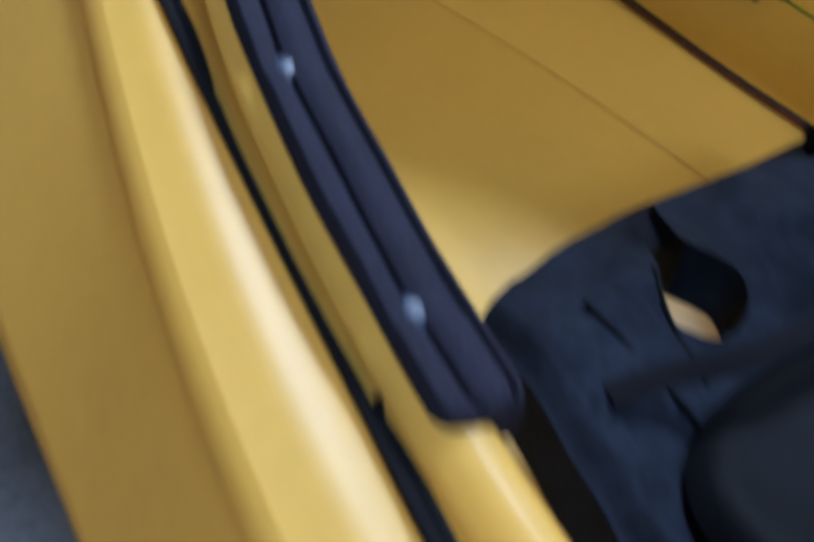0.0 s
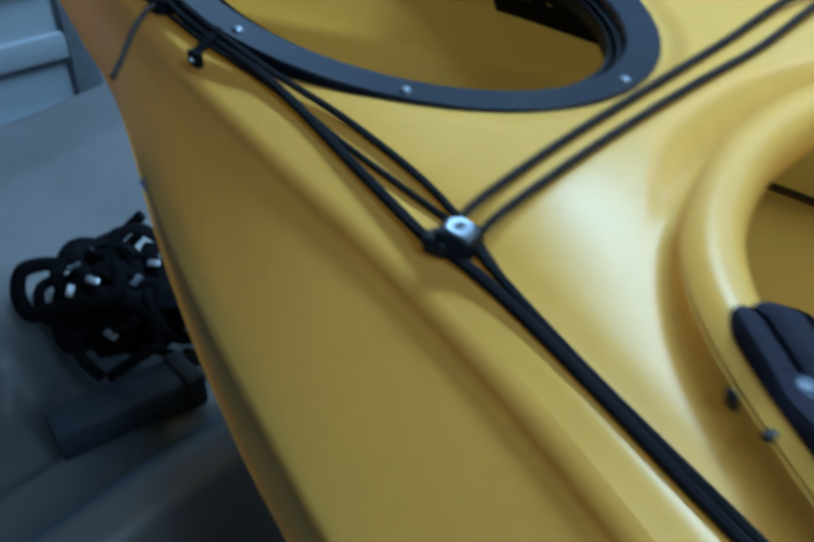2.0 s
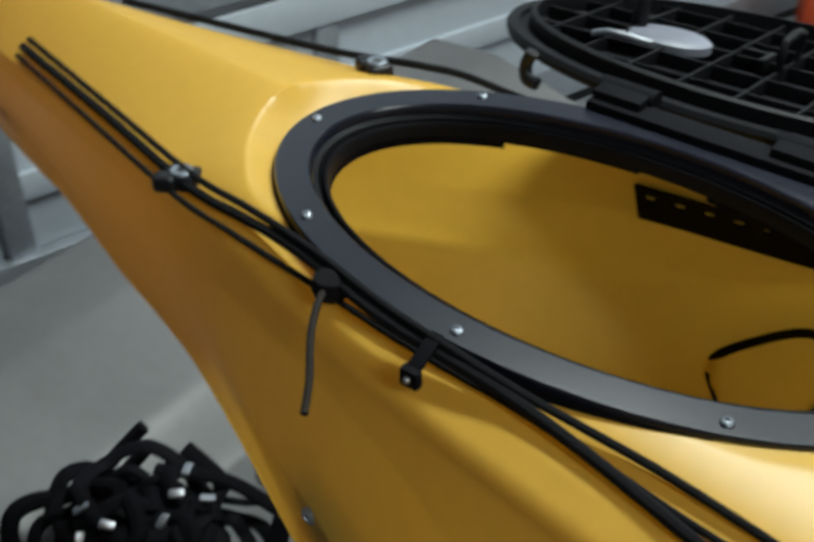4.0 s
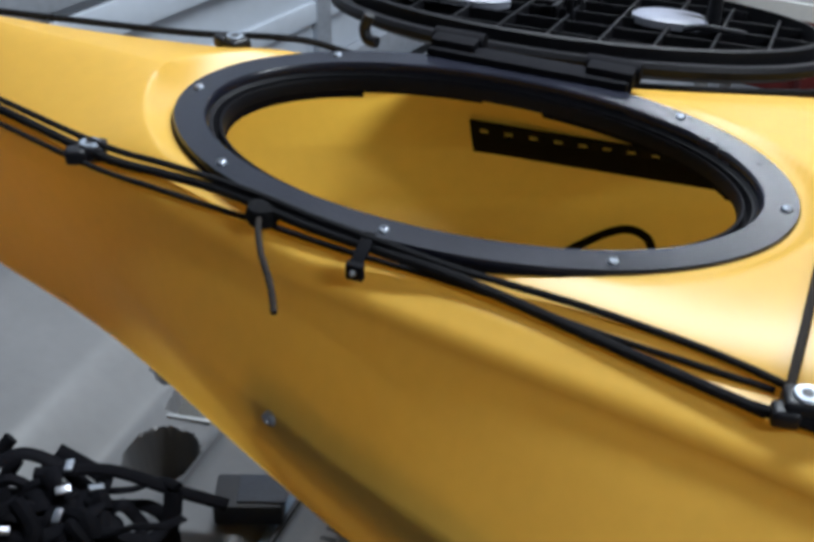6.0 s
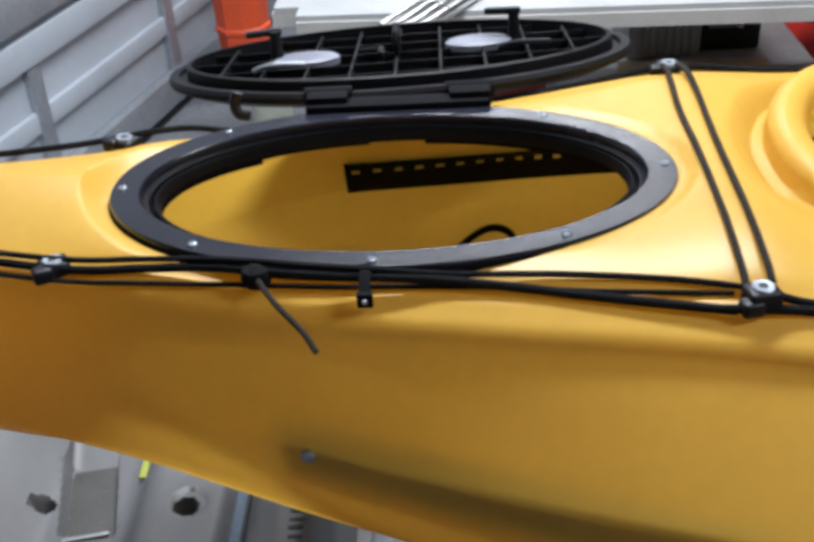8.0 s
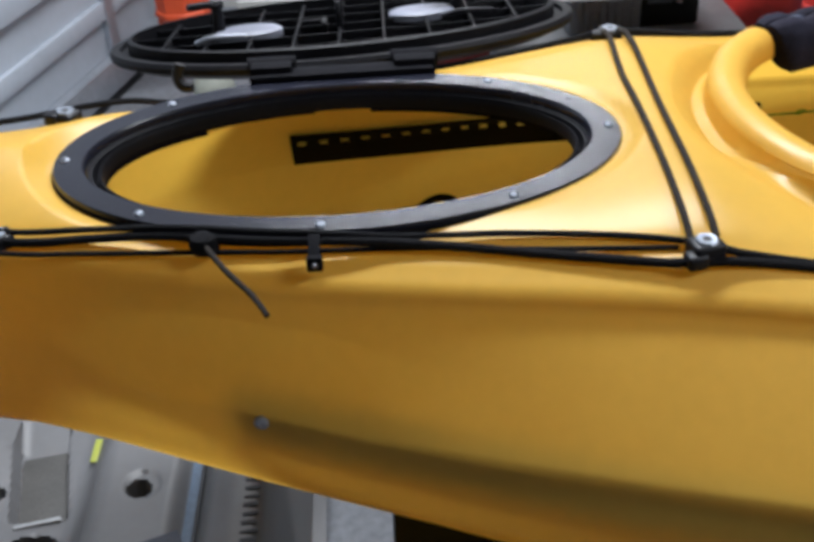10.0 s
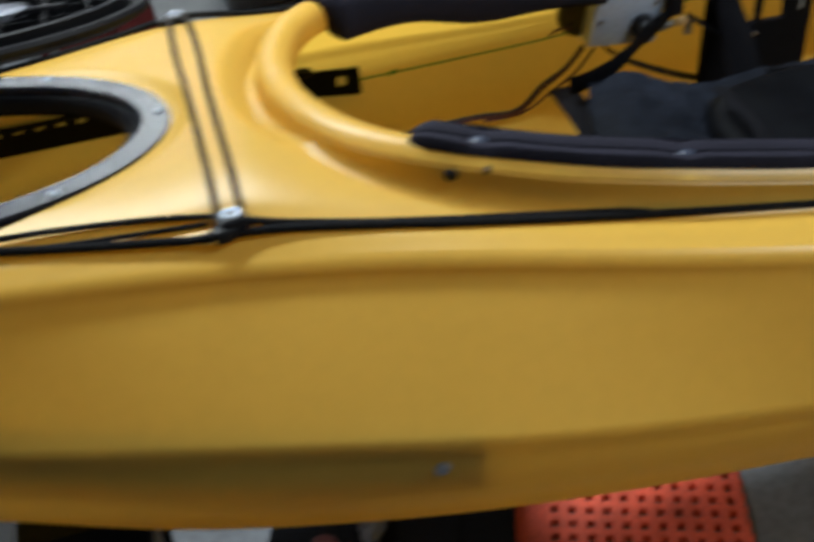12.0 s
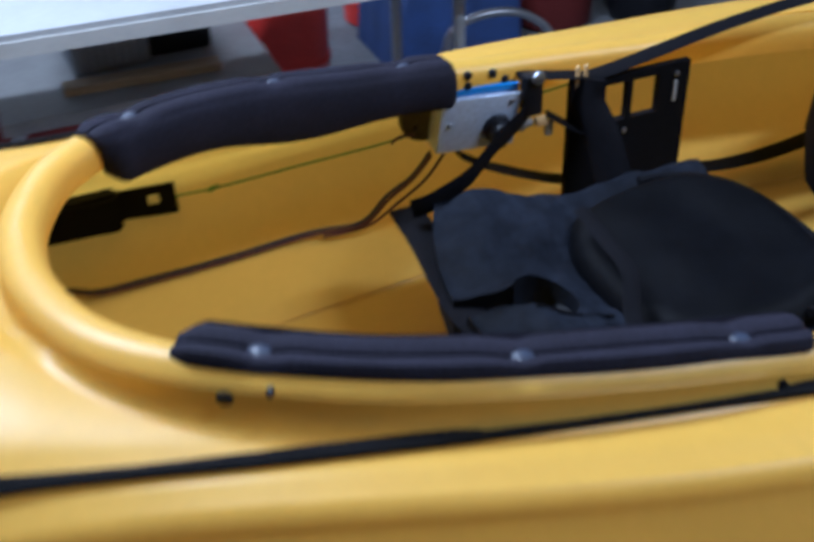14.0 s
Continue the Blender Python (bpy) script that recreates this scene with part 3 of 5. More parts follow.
def rail(side):
    r = new("foot_brace_rail")
    r.parent = kayak
    r["label"] = "black perforated foot-brace rail on the hull side"
    x0, x1, pitch = (0.104, 0.600, 0.0221) if side > 0 else (0.078, 0.580, 0.0244)
    centre = lambda x: lerp_table(x, [(0.104, 0.9055), (0.33, 0.868), (0.66, 0.817)]) if side > 0 else 0.868 - 0.04 * (x - 0.1)  # noqa: E731

    def slab(bm, xa, xb, za, zb, depth=0.004):
        vs = []
        for x in (xa, xb):
            c = centre(x)
            for dz in (za, zb):
                y = hull_y(x, c + dz) - (0.004 if side > 0 else 0.011)
                for d in (0, depth):
                    vs.append(bm.verts.new((x, side * (y - d), c + dz)))
        a = vs
        for q in ((0, 1, 3, 2), (4, 6, 7, 5), (0, 4, 5, 1), (2, 3, 7, 6), (1, 5, 7, 3), (0, 2, 6, 4)):
            bm.faces.new([a[k] for k in q])

    bm = bmesh.new()
    n = int((x1 - x0) / pitch)
    for k in range(n):
        xa, xb = x0 + k * pitch, x0 + (k + 1) * pitch
        cols, levels = (xa, xa + 0.0069, xb - 0.0069, xb), (-0.028, -0.0028, 0.0055, 0.0140) if side > 0 else (-0.0185, -0.002, 0.0045, 0.0185)
        for u in range(3):
            for w in range(3):
                if side < 0 or (u, w) != (1, 1):
                    slab(bm, cols[u], cols[u + 1], levels[w], levels[w + 1])
    bmesh.ops.remove_doubles(bm, verts=bm.verts, dist=0.0002)
    bmesh.ops.recalc_face_normals(bm, faces=bm.faces)
    part("rail", bm, MATTE, r, smooth=False)
    if side < 0:
        return r
    bm = bmesh.new()
    xe = x0 + n * pitch
    slab(bm, xe, 0.632, -0.0165, 0.0165)
    slab(bm, 0.632, 0.645, 0.0065, 0.0165)
    slab(bm, 0.632, 0.645, -0.0165, -0.0060)
    slab(bm, 0.645, 0.664, -0.0165, 0.0165)
    bmesh.ops.recalc_face_normals(bm, faces=bm.faces)
    part("end_plate", bm, MATTE, r, smooth=False)
    bm = bmesh.new()
    slab(bm, 0.405, 0.600, -0.019, 0.026, 0.024)
    bmesh.ops.recalc_face_normals(bm, faces=bm.faces)
    bmesh.ops.bevel(bm, geom=list(bm.edges), offset=0.004, segments=2, affect="EDGES")
    part("slider", bm, MATTE, r)
    bm = bmesh.new()
    blade = spline([(0.512, side * 0.290, 0.900), (0.497, side * 0.288, 0.872), (0.474, side * 0.285, 0.828), (0.455, side * 0.284, 0.795), (0.447, side * 0.284, 0.780)], 6)
    add_tube(bm, blade, 0.0052, 12, 2.6, lambda t: 1.1 * math.sqrt(max(0.02, 1 - (1.7 * t - 0.7) ** 2)))
    bmesh.ops.recalc_face_normals(bm, faces=bm.faces)
    part("pedal", bm, MATTE, r)
    return r


rail(1)
rail(-1)
for x, z in ((0.096, 0.877), (0.534, 0.851)):
    y = hull_y(x, z)
    screw((x, -(y + 0.001), z - 0.003), kayak, 0.006, Matrix.Rotation(radians(90), 3, "X"))
# coaming fixings and holes beside the near pad
for x, dz, r in ((0.608, -0.010, 0.0058), (0.632, -0.002, 0.0028)):
    p, nrm, z = min((q for q in LOOP if q[0].y < 0), key=lambda q: abs(q[0].x - x))
    q = p + nrm * 0.0182
    lathe("bolt", (q.x, q.y, z + dz), [(r, -0.003), (r, 0.002), (r * 0.7, 0.004), (0.0001, 0.0045)], BLACK, kayak, "black bolt head", 14, nrm.to_track_quat("Z", "Y").to_matrix())

# ---- deck lines and fittings ----


def on_deck(x, y, lift=0.0035):
    lim = smooth_table(x, GUNWALE_Y)
    if abs(y) <= lim:
        return (x, y, deck_z(x, y) + lift)
    return (x, y, smooth_table(x, GUNWALE_Z) + lift - (abs(y) - lim) * 0.6)


def deck_line(name, pts, r, mat, label, lift=0.0035, steps=8):
    fine = [on_deck(p.x, p.y, p.z) for p in spline([(*p, lift) if len(p) == 2 else p for p in pts], steps)]
    return tube(name, fine, r, mat, kayak, label, 8, 2)


def pad_eye(x, y, turn=0.0, tall=0.010):
    eye = new("pad_eye")
    eye.parent = kayak
    z = on_deck(x, y, 0)[2]
    t = Matrix.Rotation(turn, 3, "Z")
    bm = bmesh.new()
    add_box(bm, (x, y, z + tall / 2 - 0.001), (0.024, 0.020, tall + 0.002), 0.004, t, 3)
    part("base", bm, BLACK, eye)
    bm = bmesh.new()
    off = t @ Vector((-0.010, -0.006, 0.0))
    add_box(bm, (x + off.x, y + off.y, z + 0.004), (0.016, 0.014, 0.012), 0.004, t, 3)
    part("bead", bm, BLACK, eye)
    lathe("washer", (x, y, z + tall), [(0.0036, 0.0), (0.0036, 0.0016), (0.0072, 0.0018), (0.0082, 0.0008), (0.0082, 0.0)], WASHER, eye, "dull steel washer", 18)
    lathe("bolt_head", (x, y, z + tall), [(0.0035, 0.0), (0.0033, 0.0012), (0.0001, 0.0012)], INK, eye, "dark bolt head", 12)
    return eye


pad_eye(0.424, -0.189, 0.2, 0.015)
pad_eye(0.434, 0.200, -0.2)
pad_eye(-0.100, -0.106, 0.5)
pad_eye(-0.088, 0.092, -0.5)

# taut lines run straight between their fittings and over the hatch rim's edge
tube("deck_line", [(-0.34, -0.050, 1.003), (-0.2, -0.080, 0.998), (-0.09, -0.105, 0.996), (-0.03, -0.113, 0.9985), (0.02, -0.1235, 1.003), (0.06, -0.133, 1.0055), (0.102, -0.143, 1.006), (0.15, -0.1485, 1.004), (0.202, -0.1495, 0.998), (0.236, -0.150, 0.9965), (0.292, -0.153, 0.9958), (0.364, -0.163, 0.995), (0.418, -0.178, 0.9945), (0.456, -0.191, 0.989)], 0.0025, CORD, kayak, "black braided deck line")
tube("deck_line", [(-0.34, -0.057, 0.999), (-0.2, -0.086, 0.994), (-0.09, -0.111, 0.9905), (-0.03, -0.118, 0.993), (0.003, -0.123, 0.996), (0.043, -0.132, 0.999), (0.102, -0.147, 1.0005), (0.16, -0.152, 0.9985), (0.201, -0.154, 0.9955), (0.253, -0.162, 0.9925), (0.324, -0.178, 0.990), (0.406, -0.197, 0.989)], 0.0036, CORD, kayak, "black braided deck line")
tube("deck_line", [(-0.34, -0.064, 0.994), (-0.2, -0.096, 0.989), (-0.09, -0.121, 0.9865), (-0.03, -0.129, 0.987), (0.06, -0.1395, 0.988), (0.128, -0.148, 0.989), (0.197, -0.153, 0.9895), (0.254, -0.160, 0.9905), (0.309, -0.1675, 0.990), (0.408, -0.178, 0.9905)], 0.0021, CORD, kayak, "thin black deck line")
deck_line("deck_line", [(0.412, -0.178, 0.007), (0.45, -0.191), (0.52, -0.207), (0.62, -0.226), (0.77, -0.256), (0.93, -0.284), (1.10, -0.310), (1.35, -0.325)], 0.0030, CORD, "black braided deck line")
deck_line("deck_line", [(0.398, -0.196, 0.007), (0.46, -0.201), (0.53, -0.213), (0.62, -0.232), (0.77, -0.262), (0.93, -0.290), (1.10, -0.316), (1.35, -0.331)], 0.0036, CORD, "black braided deck line")
deck_line("deck_line", [(-0.34, 0.05, 0.006), (-0.095, 0.108, 0.012), (-0.04, 0.135, 0.016), (0.03, 0.165, 0.006), (0.2, 0.176), (0.36, 0.193), (0.432, 0.204, 0.008), (0.52, 0.222), (0.62, 0.245), (0.76, 0.278)], 0.0032, CORD, "black braided deck line")
lathe("line_stop", on_deck(0.945, -0.285, 0.004), [(0.003, -0.005), (0.0055, -0.002), (0.0055, 0.002), (0.003, 0.006), (0.0001, 0.007)], MATTE, kayak, "small black line stop", 12)
# paired bungee across the deck between hatch and cockpit
for dx in (-0.009, 0.009):
    deck_line("bungee", [(0.424 + dx, -0.180, 0.009), (0.426 + dx, -0.12), (0.429 + dx, 0.0), (0.432 + dx * 1.2, 0.10), (0.434 + dx * 0.8, 0.193, 0.009)], 0.0029, BUNGEE, "brown-black stretched bungee cord", 0.0034)

# tied knot with a loose cord end standing off the side
bm = bmesh.new()
add_lathe(bm, (0.064, -0.140, 0.996), [(0.002, -0.010), (0.010, -0.006), (0.012, 0.0), (0.010, 0.007), (0.002, 0.010)], 14)
part("knot", bm, CORD, kayak)
tube("cord_end", [(0.064, -0.142, 0.997), (0.070, -0.157, 0.999), (0.084, -0.180, 0.996), (0.103, -0.203, 0.990), (0.114, -0.220, 0.984)], 0.0023, BUNGEE, kayak, "loose frayed cord end", 8)

# plastic clip folded over the line
bm = bmesh.new()
add_box(bm, (0.146, -0.157, 1.0005), (0.009, 0.026, 0.003), 0.001, Matrix.Rotation(radians(24), 3, "X"))
add_box(bm, (0.146, -0.1695, 0.9915), (0.012, 0.006, 0.012), 0.0015)
part("line_clip", bm, MATTE, kayak, "black plastic line clip")
# added bright screw head stands in for a glint on the clip
screw((0.146, -0.173, 0.992), kayak, 0.0022, Matrix.Rotation(radians(90), 3, "X"))

# ---- inside the cockpit ----
seat = thing("padded_seat", "worn grey-black cloth kayak seat with folded backrest and straps", "seat")


def seat_z(x, y):
    c = 0.872 - 0.05 * smoothstep(0.86, 1.05, x) + 0.03 * (abs(y) / 0.17) ** 2
    fold = 0.011 * math.exp(-((y + 0.012) / 0.010) ** 2) * smoothstep(0.85, 0.87, x) * (1 - smoothstep(0.92, 0.95, x))
    hollow = 0.005 * math.exp(-((x - 0.90) / 0.035) ** 2 - ((y - 0.02) / 0.04) ** 2)
    return c + fold - hollow + 0.006 * noise.noise((x * 18, y * 18, 0.3)) + 0.004 * noise.noise((x * 45, y * 45, 2.0))


bm = bmesh.new()
NX, NY = 130, 150
top, ins = {}, {}
for i in range(NX + 1):
    for j in range(NY + 1):
        u, v = i / NX, 2 * j / NY - 1
        y = 0.165 * v
        front = 0.846 + (0.034 if v < 0 else 0.048) * v * v
        x = front + (1.20 - front) * u
        roll = 0.018 * (1 - smoothstep(0, 0.06, x - front)) + 0.016 * smoothstep(0.88, 1.0, abs(v))
        e = math.hypot((x - 0.923) / 0.029, (y + 0.016) / 0.035)
        neck = -0.45 * (x - 0.853)
        slot = abs(y - neck) < 0.0145 and x < 0.915
        if slot and e >= 1:
            y = neck + math.copysign(0.0145, y - neck)
        if 0.05 < e < 1:
            x, y = 0.923 + (x - 0.923) / e, -0.016 + (y + 0.016) / e
        top[i, j] = bm.verts.new((x, y, seat_z(x, y) - roll))
        ins[i, j] = e < 1 or slot
for i in range(NX):
    for j in range(NY):
        q = [top[i, j], top[i + 1, j], top[i + 1, j + 1], top[i, j + 1]]
        if not all(ins[k] for k in ((i, j), (i + 1, j), (i + 1, j + 1), (i, j + 1))):
            bm.faces.new(q)
bmesh.ops.delete(bm, geom=[v for v in bm.verts if not v.link_faces], context="VERTS")
out = bmesh.ops.extrude_face_region(bm, geom=list(bm.faces))
bmesh.ops.translate(bm, vec=(0, 0, -0.05), verts=[g for g in out["geom"] if isinstance(g, bmesh.types.BMVert)])
bmesh.ops.recalc_face_normals(bm, faces=bm.faces)
part("cushion", bm, CLOTH, seat)
bm = bmesh.new()
add_box(bm, (1.06, 0.0, 0.765), (0.24, 0.24, 0.13), 0.02)
part("seat_base", bm, BLACK, seat)
# stitched seam ridges
for pts in ([(0.90, -0.10), (0.96, -0.085), (1.06, -0.08), (1.14, -0.09)], [(0.90, -0.04), (0.93, -0.052), (0.97, -0.055)]):
    tube("seam", [(x, y, seat_z(x, y) + 0.0005) for x, y in pts], 0.0022, SHADECLOTH, seat, "", 6)

# backrest panel folded down on the cushion
bm = bmesh.new()
n1, n2 = 40, 14
rings = []
for k in range(n2 + 1):
    r = k / n2
    ring = []
    for a in range(n1):
        t = 2 * math.pi * a / n1
        cx, cy = math.cos(t), math.sin(t)
        sx = abs(cx) ** 0.75 * (1 if cx > 0 else -1)
        sy = abs(cy) ** 0.75 * (1 if cy > 0 else -1)
        x, y = 1.085 + 0.105 * sx * r, -0.015 + 0.125 * sy * r
        z = 0.868 + 0.012 * smoothstep(0.3, 1.0, r) * max(0.0, cx) - 0.012 * smoothstep(0.2, 1.0, r) * max(0.0, -cx) + 0.007 * noise.noise((x * 11, y * 11, 7)) - 0.014 * max(0, r - 0.9) * 10 + 0.003 * noise.noise((x * 25, y * 25, 5))
        ring.append(bm.verts.new((x, y, z)) if k else None)
    rings.append(ring)
mid = bm.verts.new((1.085, -0.015, 0.868))
for a in range(n1):
    bm.faces.new((mid, rings[1][a], rings[1][(a + 1) % n1]))
for r, s in zip(rings[1:], rings[2:]):
    for a in range(n1):
        bm.faces.new((r[a], s[a], s[(a + 1) % n1], r[(a + 1) % n1]))
out = bmesh.ops.extrude_face_region(bm, geom=list(bm.faces))
bmesh.ops.translate(bm, vec=(0, 0, -0.016), verts=[g for g in out["geom"] if isinstance(g, bmesh.types.BMVert)])
bmesh.ops.recalc_face_normals(bm, faces=bm.faces)
part("backrest", bm, SHADECLOTH, seat, "black vinyl backrest folded flat")
edge = [(1.085 + 0.106 * abs(math.cos(t)) ** 0.75 * (1 if math.cos(t) > 0 else -1), -0.015 + 0.126 * abs(math.sin(t)) ** 0.75 * (1 if math.sin(t) > 0 else -1), 0.858 + 0.002) for t in (-1.4 + 2.9 * k / 24 for k in range(25))]
tube("piping", [(x, y, z + 0.02 * (x - 1.0)) for x, y, z in edge], 0.005, WEB, seat, "black bound edge", 8, 2)

# upright side bracket with cut-outs
bm = bmesh.new()
bx, bz = (1.085, 1.129, 1.157, 1.164, 1.198, 1.238), (0.77, 0.866, 0.912, 0.922)
cells = [(i, j) for i in range(5) for j in range(3) if (i, j) not in ((1, 1), (3, 1))]
corner = {}
for i, j in cells:
    for a, b in ((i, j), (i + 1, j), (i + 1, j + 1), (i, j + 1)):
        if (a, b) not in corner:
            corner[a, b] = bm.verts.new((bx[a], 0.2395, bz[b]))
    bm.faces.new([corner[q] for q in ((i, j), (i + 1, j), (i + 1, j + 1), (i, j + 1))])
out = bmesh.ops.extrude_face_region(bm, geom=list(bm.faces))
bmesh.ops.translate(bm, vec=(0, -0.009, 0), verts=[g for g in out["geom"] if isinstance(g, bmesh.types.BMVert)])
bmesh.ops.recalc_face_normals(bm, faces=bm.faces)
part("side_bracket", bm, MATTE, seat, "black plate bracket with two cut-outs", False)
box("slot", (1.220, 0.2300, 0.888), (0.004, 0.002, 0.026), GREYPL, seat, "pale slot", 0.0005)
screw((1.220, 0.2295, 0.909), seat, 0.003, Matrix.Rotation(radians(90), 3, "X"))
screw((1.156, 0.2295, 0.852), seat, 0.003, Matrix.Rotation(radians(90), 3, "X"))
tube("strut", [(1.106, 0.232, 0.926), (1.102, 0.225, 0.90), (1.112, 0.20, 0.86), (1.118, 0.17, 0.80)], 0.021, MATTE, seat, "black strap guide", 10, 8, 0.5)
# webbing
for pts, w in (
    ([(1.03, 0.254, 0.936), (1.09, 0.240, 0.930), (1.13, 0.238, 0.927), (1.30, 0.245, 0.950), (1.43, 0.235, 0.966), (1.52, 0.20, 0.972)], 0.012),
    ([(1.044, 0.246, 0.935), (1.042, 0.248, 0.912), (1.038, 0.246, 0.892), (0.985, 0.21, 0.885), (0.93, 0.165, 0.880), (0.885, 0.15, 0.873), (0.862, 0.152, 0.868)], 0.013),
    ([(0.965, 0.262, 0.850), (1.01, 0.262, 0.822), (1.10, 0.25, 0.790), (1.20, 0.25, 0.775), (1.33, 0.25, 0.755), (1.44, 0.25, 0.760), (1.52, 0.25, 0.78)], 0.015),
    ([(0.868, 0.185, 0.848), (0.866, 0.12, 0.845), (0.860, 0.06, 0.842), (0.856, 0.0, 0.842), (0.866, -0.05, 0.846)], 0.018),
    ([(1.06, 0.240, 0.890), (1.09, 0.225, 0.872), (1.12, 0.20, 0.865)], 0.010),
    ([(1.00, 0.06, 0.884), (0.99, 0.0, 0.889), (0.985, -0.05, 0.886), (0.965, -0.09, 0.872), (0.955, -0.13, 0.868)], 0.008),
):
    tube("strap", pts, w, WEB, seat, "black nylon webbing strap", 10, 8, 0.16)
box("buckle", (1.044, 0.246, 0.914), (0.022, 0.016, 0.048), BLACK, seat, "black plastic strap buckle", 0.004)
bm = bmesh.new()
add_lathe(bm, (1.047, 0.237, 0.936), [(0.008, 0.0), (0.007, 0.003), (0.0001, 0.0045)], 16, Matrix.Rotation(radians(90), 3, "X"))
part("knob", bm, WASHER, seat, "bright strap bolt")
box("clip", (1.052, 0.236, 0.884), (0.014, 0.010, 0.010), TAN, seat, "tan clip", 0.003)
box("tab", (1.062, 0.236, 0.874), (0.009, 0.006, 0.018), GREYPL, seat, "pale plastic tab", 0.002)
for dx in (0.0, 0.010):
    box("strap_keeper", (1.092 + dx, 0.232, 0.9300), (0.004, 0.004, 0.025), TAN, seat, "tan stitched strap keeper", 0.001)

# electrical control box under the far coaming
cbox = thing("control_box", "small aluminium electrical box with a black rotary knob", "switch box")
BT = Matrix.Rotation(radians(5), 3, "Y") @ Matrix.Rotation(radians(6), 3, "X")
BC = Vector((0.983, 0.266, 0.892))


def on_box(v):
    return BC + BT @ Vector(v)


box("case", BC, (0.094, 0.034, 0.065), ALU, cbox, "brushed aluminium case", 0.002, BT)
box("lid", on_box((0.006, 0.004, 0.0370)), (0.078, 0.030, 0.009), BLUE, cbox, "blue plastic lid", 0.002, BT)
RX = BT @ Matrix.Rotation(radians(90), 3, "X")
lathe("knob", on_box((0.022, -0.017, -0.008)), [(0.017, 0.0), (0.016, 0.006), (0.013, 0.008), (0.012, 0.018), (0.010, 0.020), (0.0001, 0.020)], BLACK, cbox, "black rotary knob", 18, RX)
box("knob_grip", on_box((0.022, -0.036, -0.008)), (0.006, 0.006, 0.026), BLACK, cbox, "", 0.001, BT)
for x, z in ((-0.036, 0.002), (0.036, 0.024), (0.038, -0.024)):
    screw(on_box((x, -0.0172, z)), cbox, 0.0032, RX)
lathe("gland", on_box((0.052, -0.004, -0.016)), [(0.009, 0.0), (0.009, 0.010), (0.006, 0.014), (0.005, 0.022), (0.0001, 0.022)], GREYPL, cbox, "grey cable gland", 14, BT @ Matrix.Rotation(radians(90), 3, "Y"))
lathe("mount_plate", on_box((-0.050, 0.014, 0.002)), [(0.033, 0.0), (0.033, 0.004), (0.031, 0.006), (0.0001, 0.006)], OLIVE, cbox, "dirty olive rounded mounting plate", 24, RX)
for x, z in ((-0.070, 0.010), (-0.064, -0.012)):
    screw(on_box((x, 0.008, z)), cbox, 0.0028, RX, "rivet", DARKSTEEL)
tube("loose_wire", [on_box((-0.07, -0.004, -0.012)), on_box((-0.09, -0.01, -0.008)), on_box((-0.10, -0.012, -0.014))], 0.0016, REDWIRE, cbox, "short loose red wire end", 6)
for x, z in ((0.9625, 0.936), (0.975, 0.9475), (1.004, 0.943), (1.016, 0.933)):
    p, nrm, lz = min((q for q in LOOP if q[0].y > 0), key=lambda q: abs(q[0].x - x))
    q = p - nrm * 0.0165
    lathe("bolt", (q.x, q.y, z), [(0.0048, -0.002), (0.0048, 0.0015), (0.003, 0.003), (0.0001, 0.0033)], BLACK, kayak, "black bolt head", 12, (-nrm).to_track_quat("Z", "Y").to_matrix())

# wiring
FLOOR_IN = lambda x, y: smooth_table(x, KEEL_Z) + 0.010 + 0.10 * max(0, abs(y) / max(smooth_table(x, WIDE_Y), 0.05) - 0.62)  # noqa: E731
wire = thing("power_cable", "twin dark red and black power cable along the hull floor", "cable")
PATH_W = [(0.930, 0.260, 0.858), (0.912, 0.272, 0.826), (0.888, 0.286, 0.798), (0.858, 0.300, 0.762), (0.80, 0.316, 0.755), (0.704, 0.311, 0.752), (0.616, 0.303, 0.755), (0.554, 0.296, 0.760), (0.522, 0.298, 0.769), (0.46, 0.281, 0.768), (0.357, 0.257, 0.774), (0.30, 0.232, 0.767), (0.275, 0.185, 0.745), (0.252, 0.148, 0.732)]
tube("core", PATH_W, 0.0022, REDWIRE, wire, "dark red wire", 8)
tube("core", [(x + 0.002 * math.sin(k * 2.1), y + 0.003, z + 0.003) for k, (x, y, z) in enumerate(PATH_W)], 0.0022, INK, wire, "black wire", 8)
tube("branch", [(0.945, 0.260, 0.856), (0.928, 0.272, 0.822), (0.902, 0.286, 0.792), (0.866, 0.300, 0.760), (0.815, 0.310, 0.753)], 0.0018, REDWIRE, wire, "dark red wire", 8)
loop = thing("strap_loop", "thin black webbing loop inside the hatch", "strap")
tube("webbing", [(0.250, 0.146, 0.731), (0.214, 0.172, 0.746), (0.191, 0.199, 0.764), (0.222, 0.221, 0.790), (0.255, 0.238, 0.803), (0.280, 0.240, 0.794), (0.289, 0.234, 0.764)], 0.0045, WEB, loop, "", 8, 8, 0.35)
string = thing("green_cord", "thin green cord tied to the foot-brace rail", "cord")
